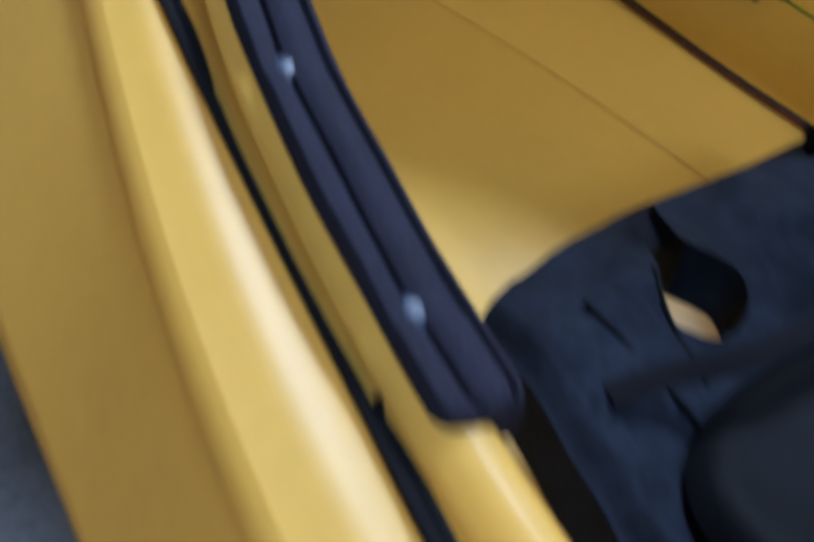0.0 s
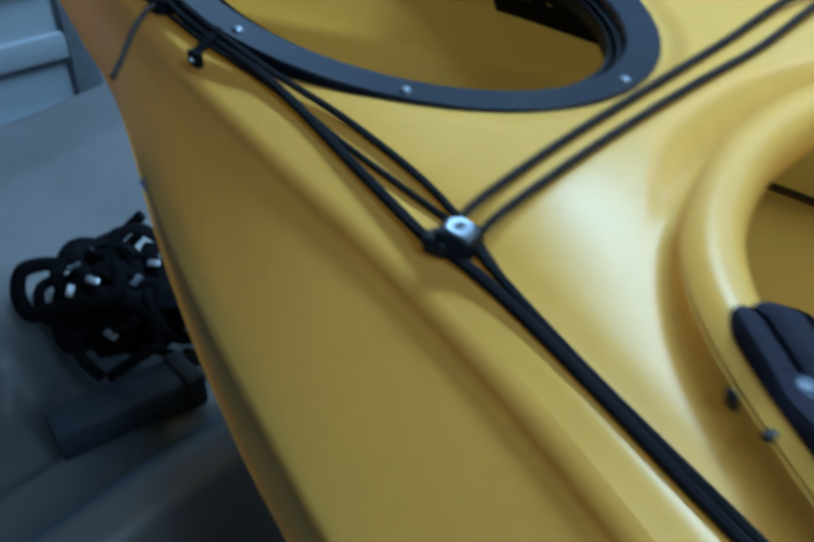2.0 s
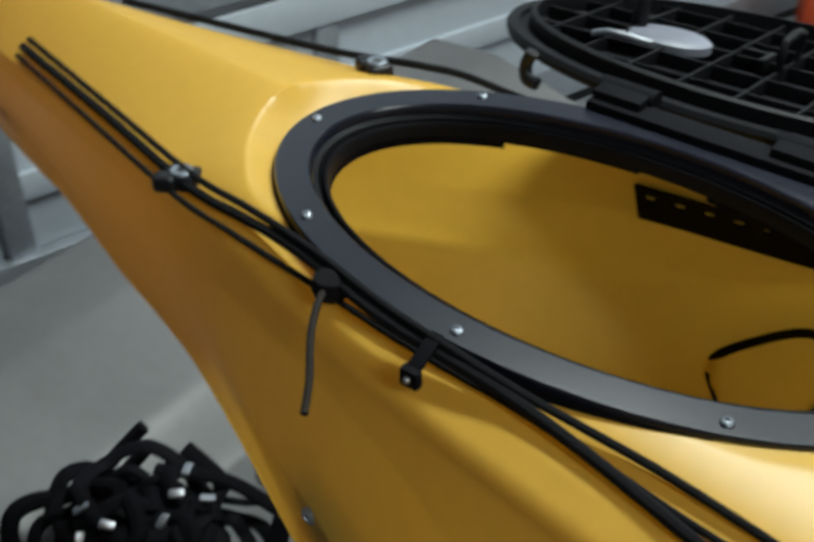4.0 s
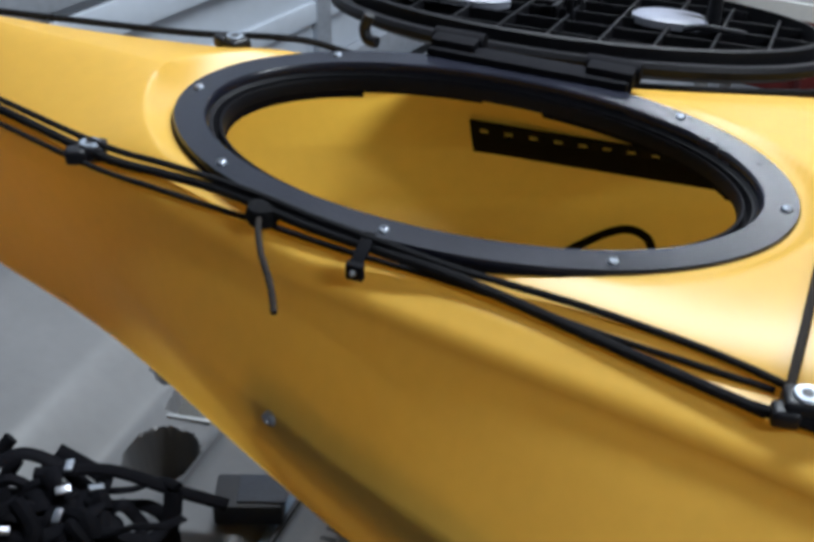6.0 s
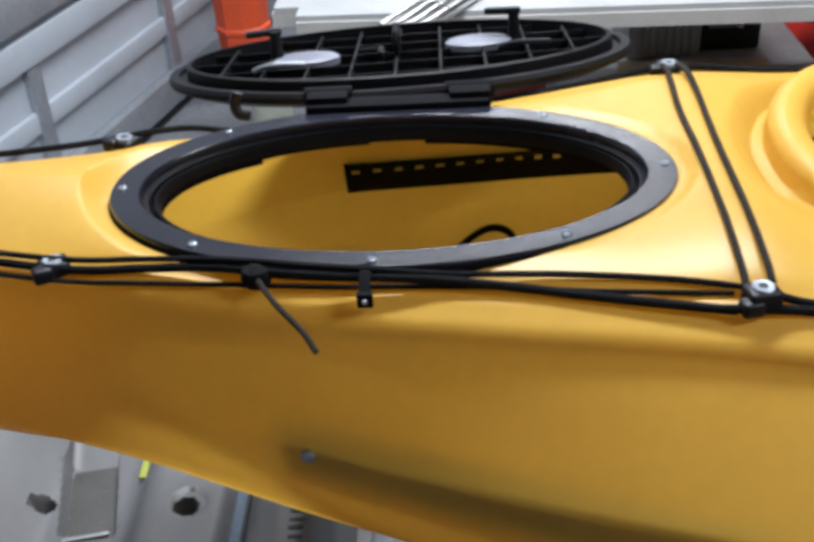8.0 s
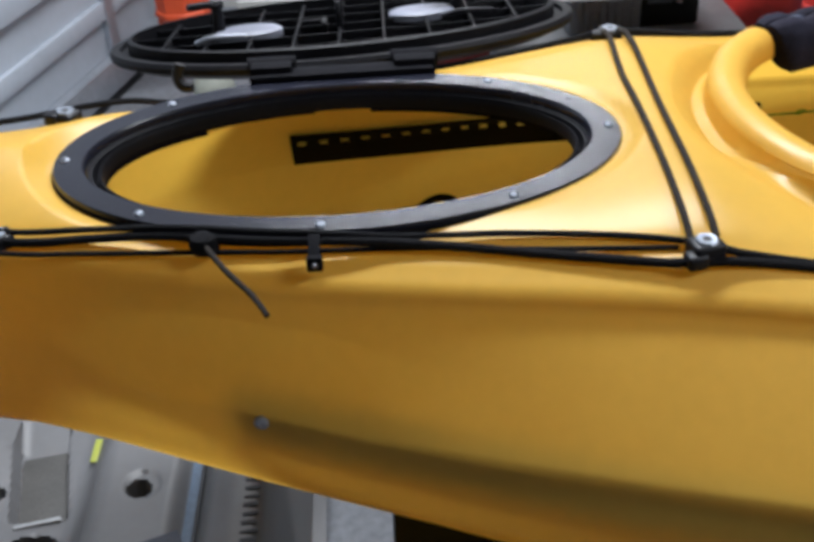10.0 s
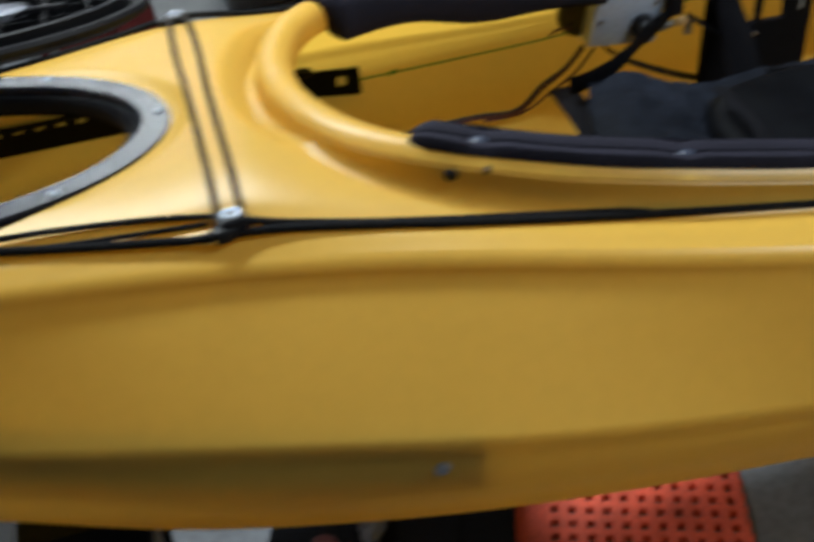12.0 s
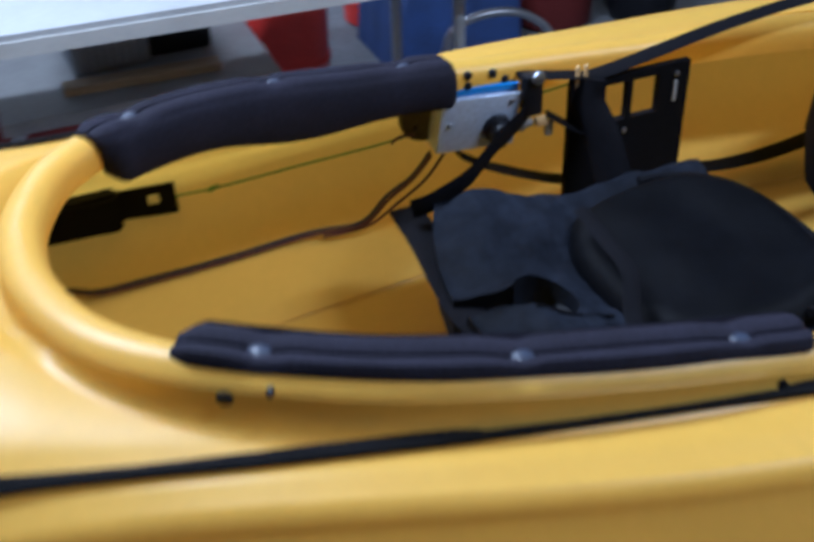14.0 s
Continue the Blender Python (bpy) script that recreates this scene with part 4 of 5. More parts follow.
tube("cord", [(0.662, hull_y(0.662, 0.818) - 0.009, 0.818), (0.71, 0.335, 0.834), (0.80, 0.335, 0.838), (0.90, 0.325, 0.848), (1.0, 0.325, 0.858), (1.2, 0.335, 0.872), (1.42, 0.345, 0.89)], 0.0013, GREEN, string, "", 6)
bm = bmesh.new()
add_lathe(bm, (0.70, 0.335, 0.834), [(0.001, -0.006), (0.003, -0.002), (0.003, 0.002), (0.001, 0.008)], 8, Matrix.Rotation(radians(70), 3, "Y"))
part("knot", bm, GREEN, string)
roll = thing("gear_bag", "black rounded gear bag behind the seat", "bag")
bm = bmesh.new()
add_lathe(bm, (1.47, 0.12, 0.74), [(0.07, 0.0), (0.10, 0.02), (0.11, 0.08), (0.105, 0.16), (0.08, 0.20), (0.03, 0.215), (0.0001, 0.215)], 24)
part("bag_body", bm, SHADECLOTH, roll)

# ---- room ----
def slab_wall(name, a, b, z0, z1, thick, mat, label):
    a, b = Vector((*a, 0)), Vector((*b, 0))
    d = (b - a).normalized()
    bm = bmesh.new()
    mid = (a + b) / 2
    add_box(bm, (mid.x, mid.y, (z0 + z1) / 2), ((b - a).length, thick, z1 - z0), 0, Matrix.Rotation(math.atan2(d.y, d.x), 3, "Z"))
    return tagged(part(name, bm, mat, smooth=False), label, "wall", kind="structure")


bm = bmesh.new()
add_box(bm, (1.4, 0.6, -0.05), (8.0, 9.0, 0.1))
tagged(part("floor", bm, CONCRETE, smooth=False), "grey stained concrete garage floor", "floor", kind="structure")
bm = bmesh.new()
add_box(bm, (1.4, 0.6, 2.55), (8.0, 9.0, 0.1))
tagged(part("ceiling", bm, CEIL, smooth=False), "plain off-white garage ceiling", "ceiling", kind="structure")
slab_wall("wall_back", (-2.0, 3.75), (5.0, 3.35), 0, 2.5, 0.1, WALLPAINT, "plain beige-grey painted wall")
slab_wall("wall_side", (4.6, -3.4), (4.6, 4.6), 0, 2.5, 0.1, WALLPAINT, "plain beige-grey painted wall")
slab_wall("wall_front", (-2.6, -3.2), (5.0, -3.2), 0, 2.5, 0.1, WALLPAINT, "plain beige-grey painted wall")
for at, sx, sy, watts in LAMPS:
    fix = thing("ceiling_light", "white fluorescent ceiling fitting", "ceiling light", "ceiling lights")
    box("housing", (at[0], at[1], 2.475), (sx + 0.06, sy + 0.05, 0.05), WHITEPL, fix, "", 0.006)

# sectional steel garage door: panels, rails and stiles
DA, DD = Vector((-0.74, 2.10, 0)), Vector((0.27, 0.963, 0)).normalized()
DN = Vector((DD.y, -DD.x, 0))
DT = Matrix(((DD.x, -DN.x, 0), (DD.y, -DN.y, 0), (0, 0, 1)))
door = thing("door_1", "white steel sectional garage door with galvanised rails", "garage door", kind="structure")


def on_door(s, n, z):
    p = DA + DD * s + DN * n
    return Vector((p.x, p.y, z))


S0, S1 = -5.4, 1.55
for k in range(5):
    z0 = 0.03 + k * 0.5
    box("panel", on_door((S0 + S1) / 2, -0.02, z0 + 0.247), (S1 - S0, 0.02, 0.49), DOORPAINT, door, "", 0.003, DT)
    box("rail", on_door((S0 + S1) / 2, 0.008, z0 + 0.055), (S1 - S0, 0.034, 0.10), DOORGREY, door, "galvanised steel rail", 0.006, DT)
    box("rail", on_door((S0 + S1) / 2, 0.004, z0 + 0.44), (S1 - S0, 0.026, 0.08), DOORPAINT, door, "", 0.006, DT)
    box("rib", on_door((S0 + S1) / 2, -0.002, z0 + 0.25), (S1 - S0, 0.018, 0.06), DOORPAINT, door, "", 0.008, DT)
    for s in range(-7, 3):
        box("stile", on_door(-0.35 + s * 0.72, 0.0, z0 + 0.25), (0.055, 0.022, 0.36), DOORGREY, door, "galvanised steel stile", 0.004, DT)
box("bottom_seal", on_door((S0 + S1) / 2, 0.0, 0.017), (S1 - S0, 0.03, 0.03), DARKSTEEL, door, "black rubber seal", 0.004, DT)

# ---- folding table with tubes ----
table = thing("folding_table", "white moulded plastic folding table", "table")
TT = Matrix.Rotation(radians(-2.6), 3, "Z")
TO = Vector((-0.11, 1.158, 0))


def on_table(x, y, z):
    return TO + TT @ Vector((x, y, z))


bm = bmesh.new()
add_box(bm, on_table(0.915, 0.30, 0.7325), (1.83, 0.60, 0.012), 0, TT)
bmesh.ops.bevel(bm, geom=[e for e in bm.edges if abs(e.verts[0].co.z - e.verts[1].co.z) > 0.005], offset=0.05, segments=6, affect="EDGES")
part("tabletop", bm, TABLETOP, table)
bm = bmesh.new()
add_box(bm, on_table(0.915, 0.30, 0.7130), (1.84, 0.61, 0.028), 0, TT)
bmesh.ops.bevel(bm, geom=[e for e in bm.edges if abs(e.verts[0].co.z - e.verts[1].co.z) > 0.02], offset=0.055, segments=6, affect="EDGES")
part("skirt", bm, TABLESKIRT, table)
for x in (0.32, 1.50):
    for y in (0.10, 0.50):
        tube("leg", [on_table(x, y, 0.69), on_table(x, y, 0.0)], 0.0125, GREYPL, table, "grey tube leg", 10, 2)
    tube("crossbar", [on_table(x, 0.10, 0.12), on_table(x, 0.50, 0.12)], 0.010, GREYPL, table, "", 8, 2)
for k in range(4):
    pole = thing("aluminium_tube", "bare aluminium tube lying on the table", "tube", "tubes on the table")
    a = Vector((0.105 + k * 0.026, 1.035 - 0.003 * k, 0.7505))
    b = a + Vector((0.36, 0.62, 0.0))
    bm = bmesh.new()
    d = (b - a).normalized()
    side = d.cross(Vector((0, 0, 1))).normalized()
    up = side.cross(d)
    order = [(0.0092, 0.03), (0.0092, 0.0), (0.0112, 0.0), (0.0112, 1.0), (0.0092, 1.0), (0.0092, 0.97)]
    rings = [[bm.verts.new(a.lerp(b, t) + r * (math.cos(q) * side + math.sin(q) * up)) for q in (2 * math.pi * i / 16 for i in range(16))] for r, t in order]
    for r, s in zip(rings, rings[1:]):
        for i in range(16):
            bm.faces.new((r[i], r[(i + 1) % 16], s[(i + 1) % 16], s[i]))
    bmesh.ops.recalc_face_normals(bm, faces=bm.faces)
    part("tube_wall", bm, TUBE, pole)
    # black disc painted in for the darkness inside the tube
    lathe("bore_shade_disc", a + d * 0.012, [(0.0091, 0), (0.0001, 0.0005)], INK, pole, "black disc for the shade in the hollow end", 14, d.to_track_quat("Z", "Y").to_matrix())

# ---- clutter beyond the kayak ----


def bin_thing(name, at, r0, r1, h, mat, label, category, n=28, ribs=2):
    t = thing(name, label, category)
    prof = [(r0 * 0.9, 0), (r0, 0.01)]
    for k in range(1, ribs + 1):
        z = h * k / (ribs + 1)
        r = r0 + (r1 - r0) * z / h
        prof += [(r, z - 0.012), (r + 0.006, z - 0.006), (r + 0.006, z + 0.006), (r, z + 0.012)]
    prof += [(r1, h - 0.03), (r1 + 0.012, h - 0.028), (r1 + 0.012, h), (r1 - 0.004, h), (r1 - 0.008, h - 0.04), (r0 - 0.012, 0.02), (0.0001, 0.02)]
    lathe("wall", at, prof, mat, t, "", n)
    return t


def crate(name, at, size, mat, label, category, turn=0.0, lid=None, ribs=2):
    t = thing(name, label, category)
    m = Matrix.Rotation(turn, 3, "Z")
    box("body", Vector(at) + Vector((0, 0, size[2] * 0.45)), (size[0], size[1], size[2] * 0.9), mat, t, "", 0.012, m)
    box("lid", Vector(at) + Vector((0, 0, size[2] * 0.95)), (size[0] + 0.02, size[1] + 0.02, size[2] * 0.1), lid or mat, t, "", 0.008, m)
    for k in range(ribs):
        box("rib", Vector(at) + m @ Vector(((k / (ribs - 1) - 0.5) * size[0] * 0.75, -size[1] / 2 - 0.003, size[2] * 0.45)), (0.02 if ribs < 4 else 0.012, 0.01, size[2] * 0.8), mat, t, "", 0.003, m)
    return t


bin_thing("bucket", (-0.43, 2.60, 0), 0.082, 0.092, 0.42, ORANGE, "orange-red faceted plastic bucket beside the garage door", "bucket", 9, 1)
bin_thing("bin", (1.25, 2.02, 0), 0.11, 0.13, 0.60, RED, "red plastic bin under the table", "bin")
bin_thing("bin", (1.75, 2.62, 0), 0.12, 0.14, 0.36, RED, "red plastic bin under the table", "bin", 28, 3)
bin_thing("bin", (2.27, 2.34, 0), 0.13, 0.15, 0.60, MAROON, "tall maroon plastic bin", "bin", 32, 3)
crate("storage_box", (0.55, 2.35, 0), (0.35, 0.3, 0.30), MAROON, "dark maroon plastic tool box under the table", "box", 0.1)
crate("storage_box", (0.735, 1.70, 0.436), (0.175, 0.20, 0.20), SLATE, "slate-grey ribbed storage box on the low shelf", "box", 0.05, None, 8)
crate("storage_box", (0.28, 2.5, 0), (0.30, 0.26, 0.30), MAROON, "dark red storage box under the table", "box", -0.1)
jug = thing("plastic_jug", "cloudy white plastic jug on the floor by the garage door", "jug")
lathe("jug_body", (-0.31, 2.24, 0), [(0.055, 0.0), (0.062, 0.008), (0.064, 0.09), (0.055, 0.125), (0.025, 0.15), (0.020, 0.155), (0.020, 0.168), (0.0001, 0.168)], JUG, jug, "", 20)
lathe("jug_cap", (-0.31, 2.24, 0.168), [(0.022, 0.0), (0.022, 0.014), (0.0001, 0.016)], BLUE, jug, "blue screw cap", 14)
shelf = thing("low_shelf", "low grey plastic shelf standing under the table", "shelf")
box("board", (0.78, 1.68, 0.421), (0.60, 0.50, 0.03), GREYPL, shelf, "", 0.006)
for x in (0.51, 1.05):
    for y in (1.46, 1.90):
        tube("leg", [(x, y, 0.41), (x, y, 0.0)], 0.014, DOORGREY, shelf, "galvanised leg", 10, 2)
board = thing("wooden_board", "pale wooden board lying on the low shelf", "board")
box("plank", (0.79, 1.52, 0.446), (0.34, 0.045, 0.020), WOOD, board, "", 0.003, Matrix.Rotation(radians(-2), 3, "Z"))
machine = thing("machine", "small dark machine with metal fittings on the low shelf", "machine")
box("body", (0.90, 1.71, 0.500), (0.145, 0.16, 0.128), DARKSTEEL, machine, "", 0.012)
box("plate", (0.875, 1.628, 0.520), (0.060, 0.008, 0.050), WASHER, machine, "steel face plate", 0.003)
for x, z, r in ((0.852, 0.545, 0.012), (0.885, 0.535, 0.015), (0.912, 0.510, 0.010), (0.935, 0.548, 0.009)):
    lathe("fitting", (x, 1.628, z), [(r, 0), (r, 0.012), (r * 0.6, 0.016), (r * 0.6, 0.034), (0.0001, 0.034)], STEEL, machine, "metal fitting", 12, Matrix.Rotation(radians(90), 3, "X"))
upright = thing("steel_upright", "painted white steel upright beside the low shelf", "upright")
box("channel", (1.04, 1.98, 0.33), (0.04, 0.03, 0.64), WHITEPL, upright, "", 0.004, Matrix.Rotation(radians(3), 3, "Y"))
box("foot", (1.03, 1.98, 0.01), (0.10, 0.06, 0.02), WHITEPL, upright, "", 0.004)
sack = thing("tarp_bundle", "navy blue folded tarpaulin bundle", "tarpaulin")
bm = bmesh.new()
bmesh.ops.create_grid(bm, x_segments=30, y_segments=24, size=1)
for v in bm.verts:
    x, y = v.co.x, v.co.y
    e = max(0, 1 - max(abs(x), abs(y)) ** 4)
    v.co = Vector((1.84 + 0.22 * x, 2.32 + 0.18 * y, 0.002 + e ** 0.5 * (0.34 + 0.06 * noise.noise((x * 3, y * 3, 1)) + 0.03 * noise.noise((x * 9, y * 9, 4)))))
part("fold", bm, NAVY, sack)
bm = bmesh.new()
sackb = thing("rubbish_bag", "full black plastic rubbish bag", "bag")
add_lathe(bm, (2.55, 2.24, 0), [(0.09, 0), (0.12, 0.05), (0.13, 0.22), (0.115, 0.40), (0.07, 0.52), (0.03, 0.56), (0.05, 0.62), (0.0001, 0.62)], 32)
for v in bm.verts:
    k = 0.02 * noise.noise(v.co * 9) + 0.012 * noise.noise(v.co * 22)
    v.co += Vector((k, k, 0))
part("bag_body", bm, BLACK, sackb)
pail = thing("steel_pail_ring", "bent steel hoop handle standing beyond the kayak", "hoop")
tube("hoop", [(1.60, 1.72, 0.012), (1.60, 1.72, 0.26), (1.64, 1.71, 0.335), (1.73, 1.70, 0.355), (1.83, 1.69, 0.33), (1.90, 1.68, 0.24), (1.91, 1.68, 0.012)], 0.012, STEEL, pail, "", 10)
tool = thing("blue_hand_tool", "blue and steel hand tool on the floor", "tool")
box("grip", (1.50, 2.0, 0.03), (0.18, 0.05, 0.05), BLUE, tool, "", 0.015, Matrix.Rotation(0.5, 3, "Z"))
box("blade", (1.39, 1.93, 0.03), (0.14, 0.03, 0.03), STEEL, tool, "", 0.006, Matrix.Rotation(0.5, 3, "Z"))

# ---- under the kayak ----
boat = thing("dinghy", "off-white moulded dinghy lying under the kayak", "boat")
KINK = [(-0.97, 0.06), (-0.92, 0.33), (-0.84, 0.40), (-0.68, 0.41), (-0.48, 0.36), (-0.415, 0.315), (-0.39, 0.30), (-0.28, 0.295), (-0.262, 0.305), (-0.235, 0.35), (-0.218, 0.36), (-0.12, 0.355), (-0.099, 0.33), (-0.074, 0.36), (-0.060, 0.395), (-0.032, 0.405), (0.008, 0.40), (0.019, 0.385), (0.024, 0.36), (0.026, 0.05)]


def boat_z(x, y):
    z = sum(lerp_table(x + d, KINK) for d in (-0.008, -0.004, 0, 0.004, 0.008)) / 5
    lean = x + 0.2 * (y - 0.355)
    z -= 0.03 * smoothstep(-0.384, -0.378, lean) * (1 - smoothstep(-0.306, -0.300, lean)) * smoothstep(0.270, 0.276, y) * (1 - smoothstep(0.440, 0.446, y))
    z -= 0.10 * (1 - smoothstep(0.046, 0.050, math.hypot(x + 0.322, (y - 0.190) * 0.9)))
    ring = math.hypot(x + 0.166, y - 0.272)
    z -= 0.004 * (1 - smoothstep(0.024, 0.027, ring)) + 0.06 * (1 - smoothstep(0.0135, 0.0165, math.hypot(x + 0.170, y - 0.266)))
    ring = math.hypot(x + 0.400, y - 0.327)
    z -= 0.05 * (1 - smoothstep(0.011, 0.014, ring))
    ring = math.hypot(x + 0.20, y + 0.055)
    z -= 0.05 * (1 - smoothstep(0.014, 0.017, ring))
    if y < -0.14:
        inner = smoothstep(-0.14, -0.20, y) if y > -0.2 else 1
        z -= 0.06 * inner * smoothstep(-0.5, -0.45, x) * (1 - smoothstep(-0.10, -0.07, x))
    return z


bm = bmesh.new()
gx = [-0.95 + 0.012 * i for i in range(46)] + [-0.40 + 0.004 * i for i in range(116)]
gy = [-0.80 + 0.02 * i for i in range(34)] + [-0.12 + 0.005 * i for i in range(112)] + [0.44 + 0.04 * i for i in range(20)]
verts = [[bm.verts.new((x, y, boat_z(x, y))) for y in gy] for x in gx]
for a, b in zip(verts, verts[1:]):
    for k in range(len(gy) - 1):
        bm.faces.new((a[k], b[k], b[k + 1], a[k + 1]))
for col in ([r[0] for r in verts], [r[-1] for r in verts]):
    low = [bm.verts.new((v.co.x, v.co.y, 0.0)) for v in col]
    for k in range(len(col) - 1):
        bm.faces.new((col[k], col[k + 1], low[k + 1], low[k]))
bmesh.ops.recalc_face_normals(bm, faces=bm.faces)
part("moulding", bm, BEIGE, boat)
bm = bmesh.new()
add_box(bm, (-0.343, 0.358, 0.268), (0.070, 0.158, 0.006), 0.002, Matrix.Rotation(radians(11.3), 3, "Z"))
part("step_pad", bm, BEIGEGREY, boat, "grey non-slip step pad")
box("rubber_strake", (-0.094, 0.2, 0.339), (0.016, 1.9, 0.02), BOATBLUE, boat, "grey-blue rubber strake", 0.004)
box("rubber_edge", (-0.082, 0.2, 0.350), (0.006, 1.9, 0.02), INK, boat, "black rubber edge", 0.002)
lathe("cup_liner", (-0.322, 0.190, 0.198), [(0.046, 0.0), (0.046, 0.003), (0.0001, 0.003)], DARKHOLE, boat, "dark brown cup-holder bottom", 24)
# dark disc at the bottom puts the drain hole's shade into colour
lathe("drain_hole_disc", (-0.170, 0.266, 0.296), [(0.0125, 0.0), (0.0125, 0.004), (0.0001, 0.004)], DARKHOLE, boat, "dark disc for the shade down the drain hole", 16)
box("step_lip", (-0.324, 0.266, 0.299), (0.066, 0.007, 0.006), GREYPL, boat, "white moulded lip of the step", 0.002, Matrix.Rotation(radians(11.3), 3, "Z"))
# maker's lettering as plain bars
yy = 0.03
random.seed(4)
for k in range(12):
    w = random.choice((0.010, 0.012, 0.014, 0.018))
    if k == 4:
        yy += 0.012
    box("lettering_bar", (-0.002 + random.uniform(-0.001, 0.001), yy + w / 2, 0.4015), (0.020 if k not in (0, 5) else 0.026, w * 0.55, 0.002), INK, boat, "", 0.0004, Matrix.Rotation(radians(9), 3, "Z"))
    yy += w * 0.62 + 0.0075

BARFOAM = material("blue_black_foam", (0.028, 0.034, 0.052), 0.6, grain=0.2, blotch=0.3, scale=30, bump=0.2)
fender = thing("foam_bar", "dark blue-black foam bar lying on the dinghy", "foam bar")
box("bar", (-0.165, -0.175, 0.386), (0.058, 0.17, 0.045), BARFOAM, fender, "", 0.01, Matrix.Rotation(radians(-12), 3, "Z"))
box("end_cap", (-0.146, -0.088, 0.387), (0.064, 0.025, 0.05), INK, fender, "black end cap", 0.006, Matrix.Rotation(radians(-4), 3, "Z"))
block = thing("strap_block", "black plastic block with a grey-blue top on the dinghy", "block")
box("body", (-0.128, 0.105, 0.378), (0.085, 0.055, 0.034), INK, block, "", 0.005, Matrix.Rotation(radians(22), 3, "Z"))
box("cap", (-0.112, 0.112, 0.3965), (0.060, 0.045, 0.005), BARFOAM, block, "grey-blue top", 0.002, Matrix.Rotation(radians(22), 3, "Z"))
tag = thing("plastic_tag", "small yellow-green plastic tag on the dinghy", "tag")
box("strip", (-0.262, 0.395, 0.312), (0.012, 0.05, 0.003), YELLOWTAG, tag, "", 0.001)

random.seed(11)
heap = thing("strap_heap", "tangled heap of black straps with shiny buckles", "straps")
for k in range(24):
    cx, cy = -0.31 + random.uniform(-0.085, 0.085), -0.06 + random.uniform(-0.08, 0.07)
    r, z = random.uniform(0.03, 0.085), 0.385 + random.uniform(0.01, 0.055)
    ph, tilt = random.uniform(0, 6), random.uniform(-0.3, 0.3)
    pts = [(cx + r * math.cos(a + ph), cy + r * 0.8 * math.sin(a + ph), z + tilt * r * math.sin(a) + 0.012 * math.sin(3 * a + ph)) for a in (0.55 * j for j in range(random.randint(7, 13)))]
    tube("strap", pts, random.uniform(0.007, 0.013), WEB if k % 3 else MATTE, heap, "", 8, 6, random.choice((0.4, 0.8, 1.0)))
for k in range(8):
    at = (-0.31 + random.uniform(-0.09, 0.10), -0.06 + random.uniform(-0.08, 0.08), 0.448 + random.uniform(-0.01, 0.012))
    box("buckle", at, (0.018, 0.010, 0.005), STEEL, heap, "shiny metal buckle", 0.002, Euler((random.uniform(-0.4, 0.4), random.uniform(-0.4, 0.4), random.uniform(0, 3))).to_matrix())
bm = bmesh.new()
bmesh.ops.create_icosphere(bm, subdivisions=4, radius=1)
for v in bm.verts:
    k = 1 + 0.18 * noise.noise(v.co * 2.2) + 0.07 * noise.noise(v.co * 6)
    v.co = Vector((-0.31 + 0.095 * v.co.x * k, -0.065 + 0.085 * v.co.y * k, 0.392 + 0.034 * v.co.z * k))
part("bag", bm, MATTE, heap, "crumpled black nylon")
tube("trailing_strap", [(-0.36, 0.0, 0.43), (-0.28, 0.035, 0.435), (-0.20, 0.05, 0.420), (-0.135, 0.066, 0.405)], 0.010, WEB, heap, "", 8, 8, 0.5)

# padded stands that carry the kayak


def stand(x):
    st = thing("kayak_stand", "black plastic sawhorse with broad ribbed legs", "sawhorse", "kayak stands")
    for s in (-1, 1):
        tilt = Matrix.Rotation(radians(-11 * s), 3, "X")
        box("leg", (x, s * 0.115, 0.325), (0.118, 0.035, 0.66), MATTE, st, "", 0.008, tilt)
        for dx in (-0.042, 0.0, 0.042):
            box("rib", (x + dx, s * 0.115 - 0.022, 0.325), (0.012, 0.012, 0.62), SLATE, st, "grey rib", 0.004, tilt)
        box("foot", (x, s * 0.178, 0.014), (0.16, 0.05, 0.028), MATTE, st, "", 0.006)
    box("bar", (x, 0, 0.665), (0.12, 0.34, 0.05), MATTE, st, "", 0.01)
    return st


stand(0.247)
stand(1.75)
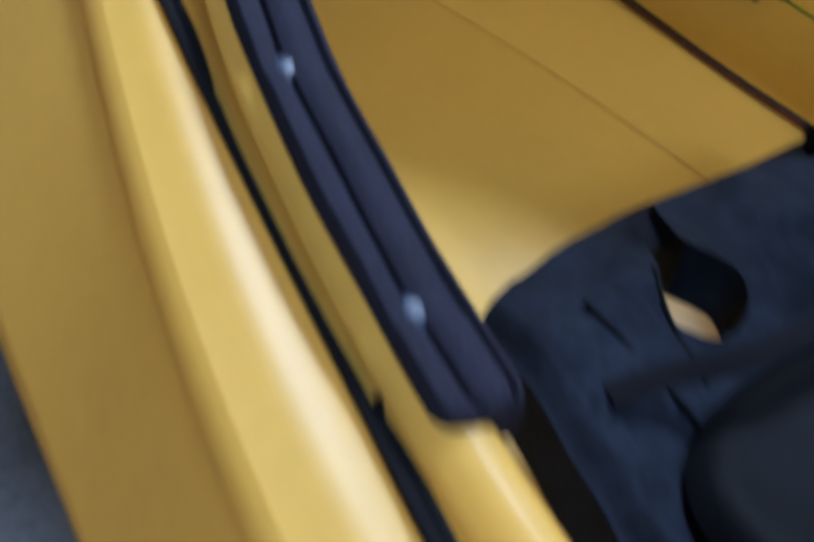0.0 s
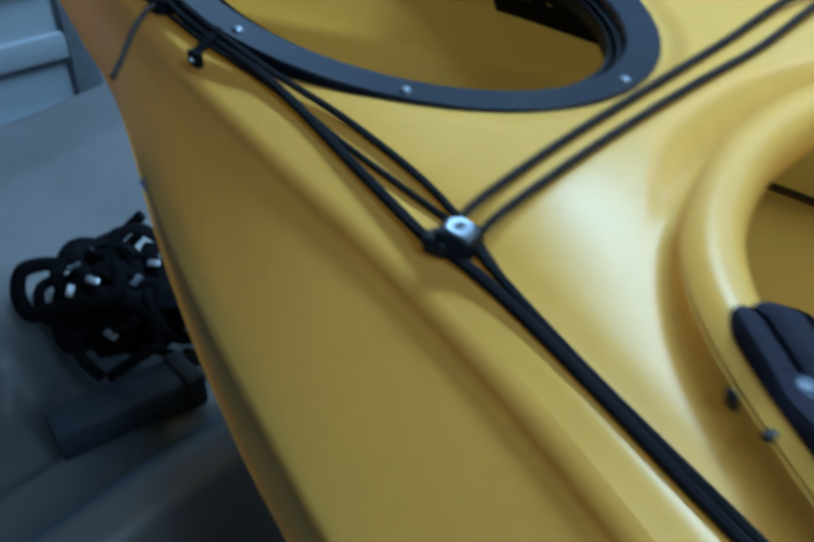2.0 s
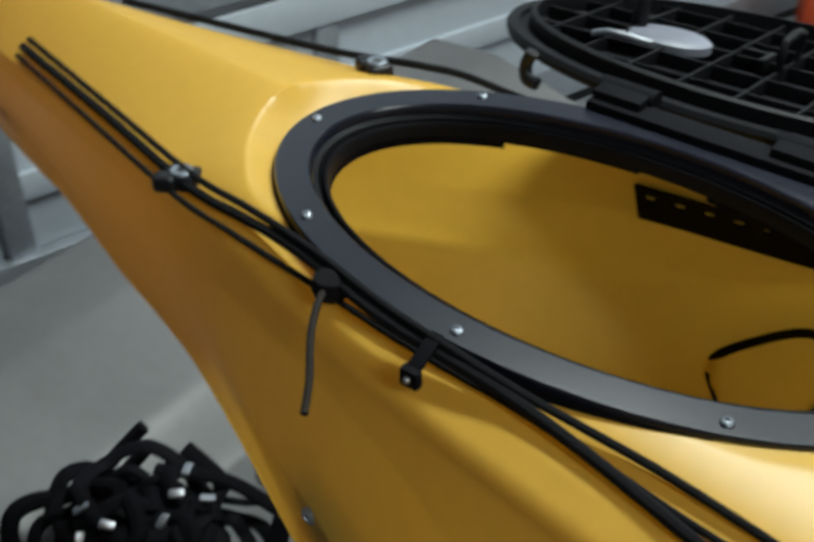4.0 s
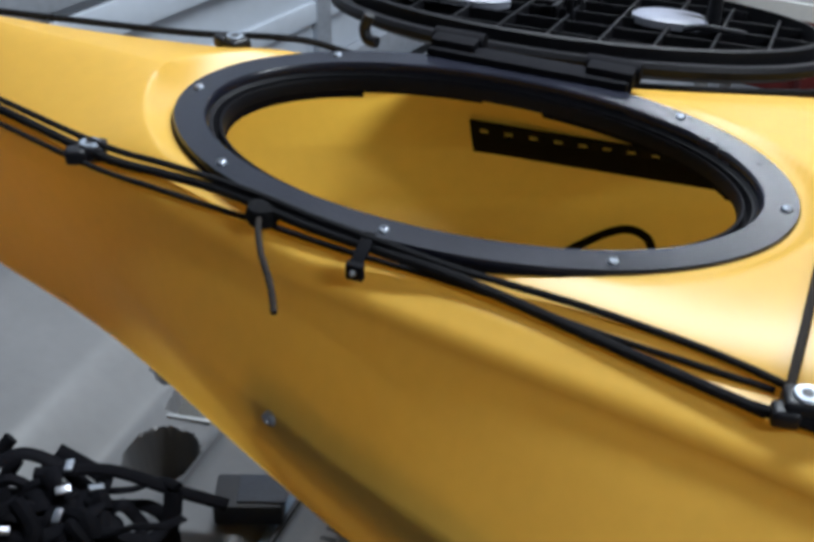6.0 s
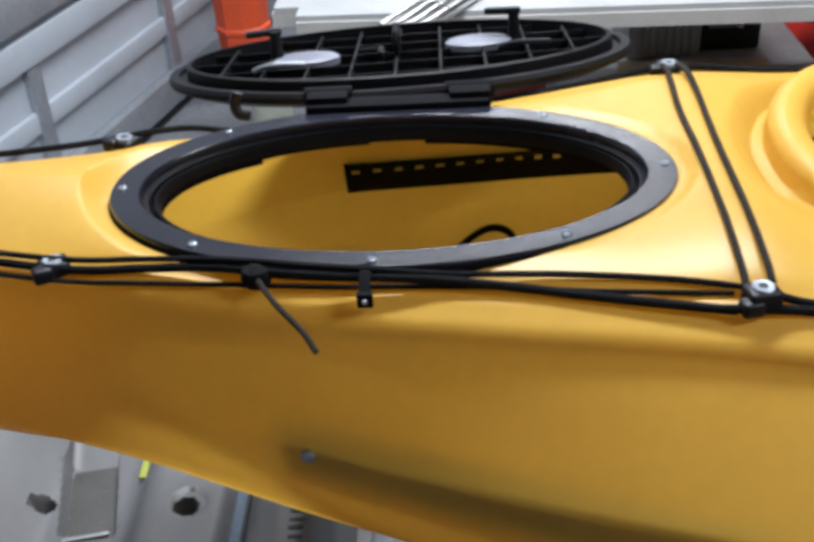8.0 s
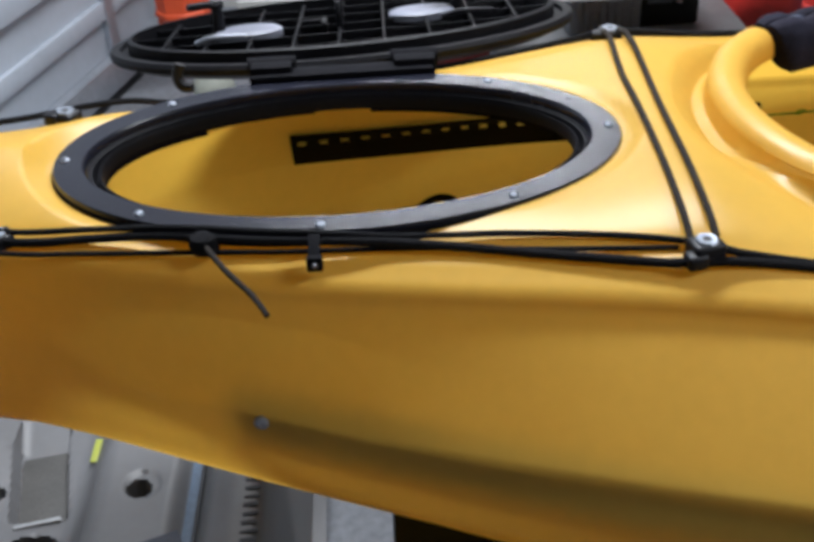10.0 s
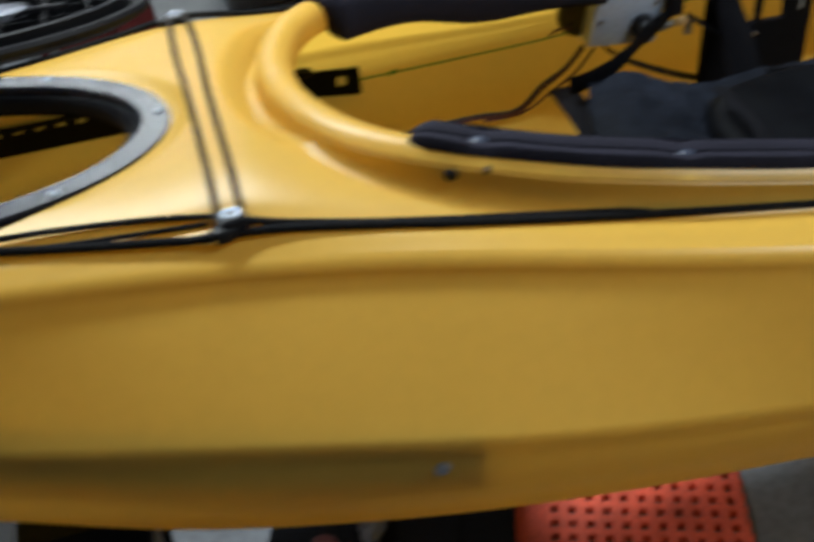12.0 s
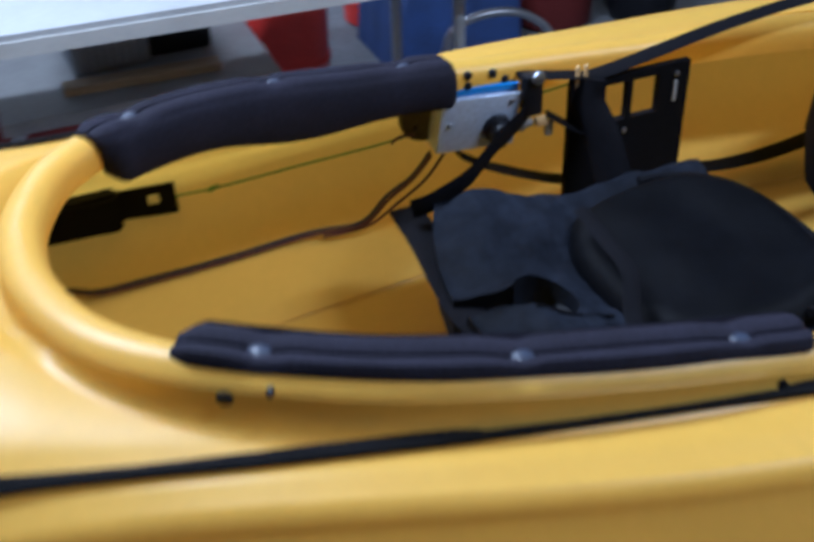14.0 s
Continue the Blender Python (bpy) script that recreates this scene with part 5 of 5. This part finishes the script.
# dark trunk, mat and small litter on the floor
chest = thing("plastic_chest", "black plastic lidded chest on the floor", "chest")
CT = Matrix.Rotation(radians(-21), 3, "Z")
CO = Vector((0.645, 0.235, 0))
box("body", CO + Vector((0, 0, 0.095)), (0.345, 0.56, 0.19), MATTE, chest, "", 0.02, CT)
box("lid", CO + Vector((0, 0, 0.202)), (0.36, 0.58, 0.024), MATTE, chest, "", 0.010, CT)
for s in (-0.09, 0.09):
    box("rib", CO + CT @ Vector((s, 0, 0.215)), (0.02, 0.5, 0.006), MATTE, chest, "", 0.002, CT)
bagw = thing("clear_bag", "crumpled clear plastic bag on the chest lid", "bag")
bm = bmesh.new()
bmesh.ops.create_icosphere(bm, subdivisions=3, radius=1)
for v in bm.verts:
    k = 1 + 0.3 * noise.noise(v.co * 3)
    v.co = CO + CT @ Vector((-0.027 + 0.022 * v.co.x * k, -0.095 + 0.055 * v.co.y * k, 0.236 + 0.022 * v.co.z * k))
part("film", bm, CLEARGREY, bagw)
knobred = thing("red_cap", "dull red round plastic cap on the chest lid", "cap")
lathe("disc", CO + CT @ Vector((-0.090, -0.158, 0.214)), [(0.026, 0.0), (0.027, 0.008), (0.024, 0.012), (0.010, 0.013), (0.0001, 0.013)], MAROON, knobred, "", 20, None, 0.85, 1.25)
mat = thing("rubber_mat", "red perforated rubber floor mat", "mat")
CELL, NXM, NYM = 0.030, 12, 34
MT = Matrix.Rotation(radians(-22), 3, "Z")
MO = Vector((0.627, -0.36, 0))
bm = bmesh.new()
for i in range(NXM + 1):
    add_box(bm, MO + MT @ Vector((i * CELL, NYM * CELL / 2, 0.009)), (0.018 if i else 0.045, NYM * CELL + 0.024, 0.018), 0.003, MT, 1)
for j in range(NYM + 1):
    add_box(bm, MO + MT @ Vector((NXM * CELL / 2, j * CELL, 0.008)), (NXM * CELL + 0.024, 0.017, 0.0165), 0.003, MT, 1)
part("grid", bm, REDMAT, mat)
leaf = thing("litter", "small dark scrap on the concrete floor", "litter")
lathe("scrap", (0.109, 0.375, 0.0), [(0.014, 0.0), (0.012, 0.006), (0.0001, 0.008)], INK, leaf, "", 10)
lathe("bright_scrap", (0.165, 0.370, 0.0), [(0.008, 0.0), (0.006, 0.003), (0.0001, 0.004)], YELLOWTAG, leaf, "", 8)
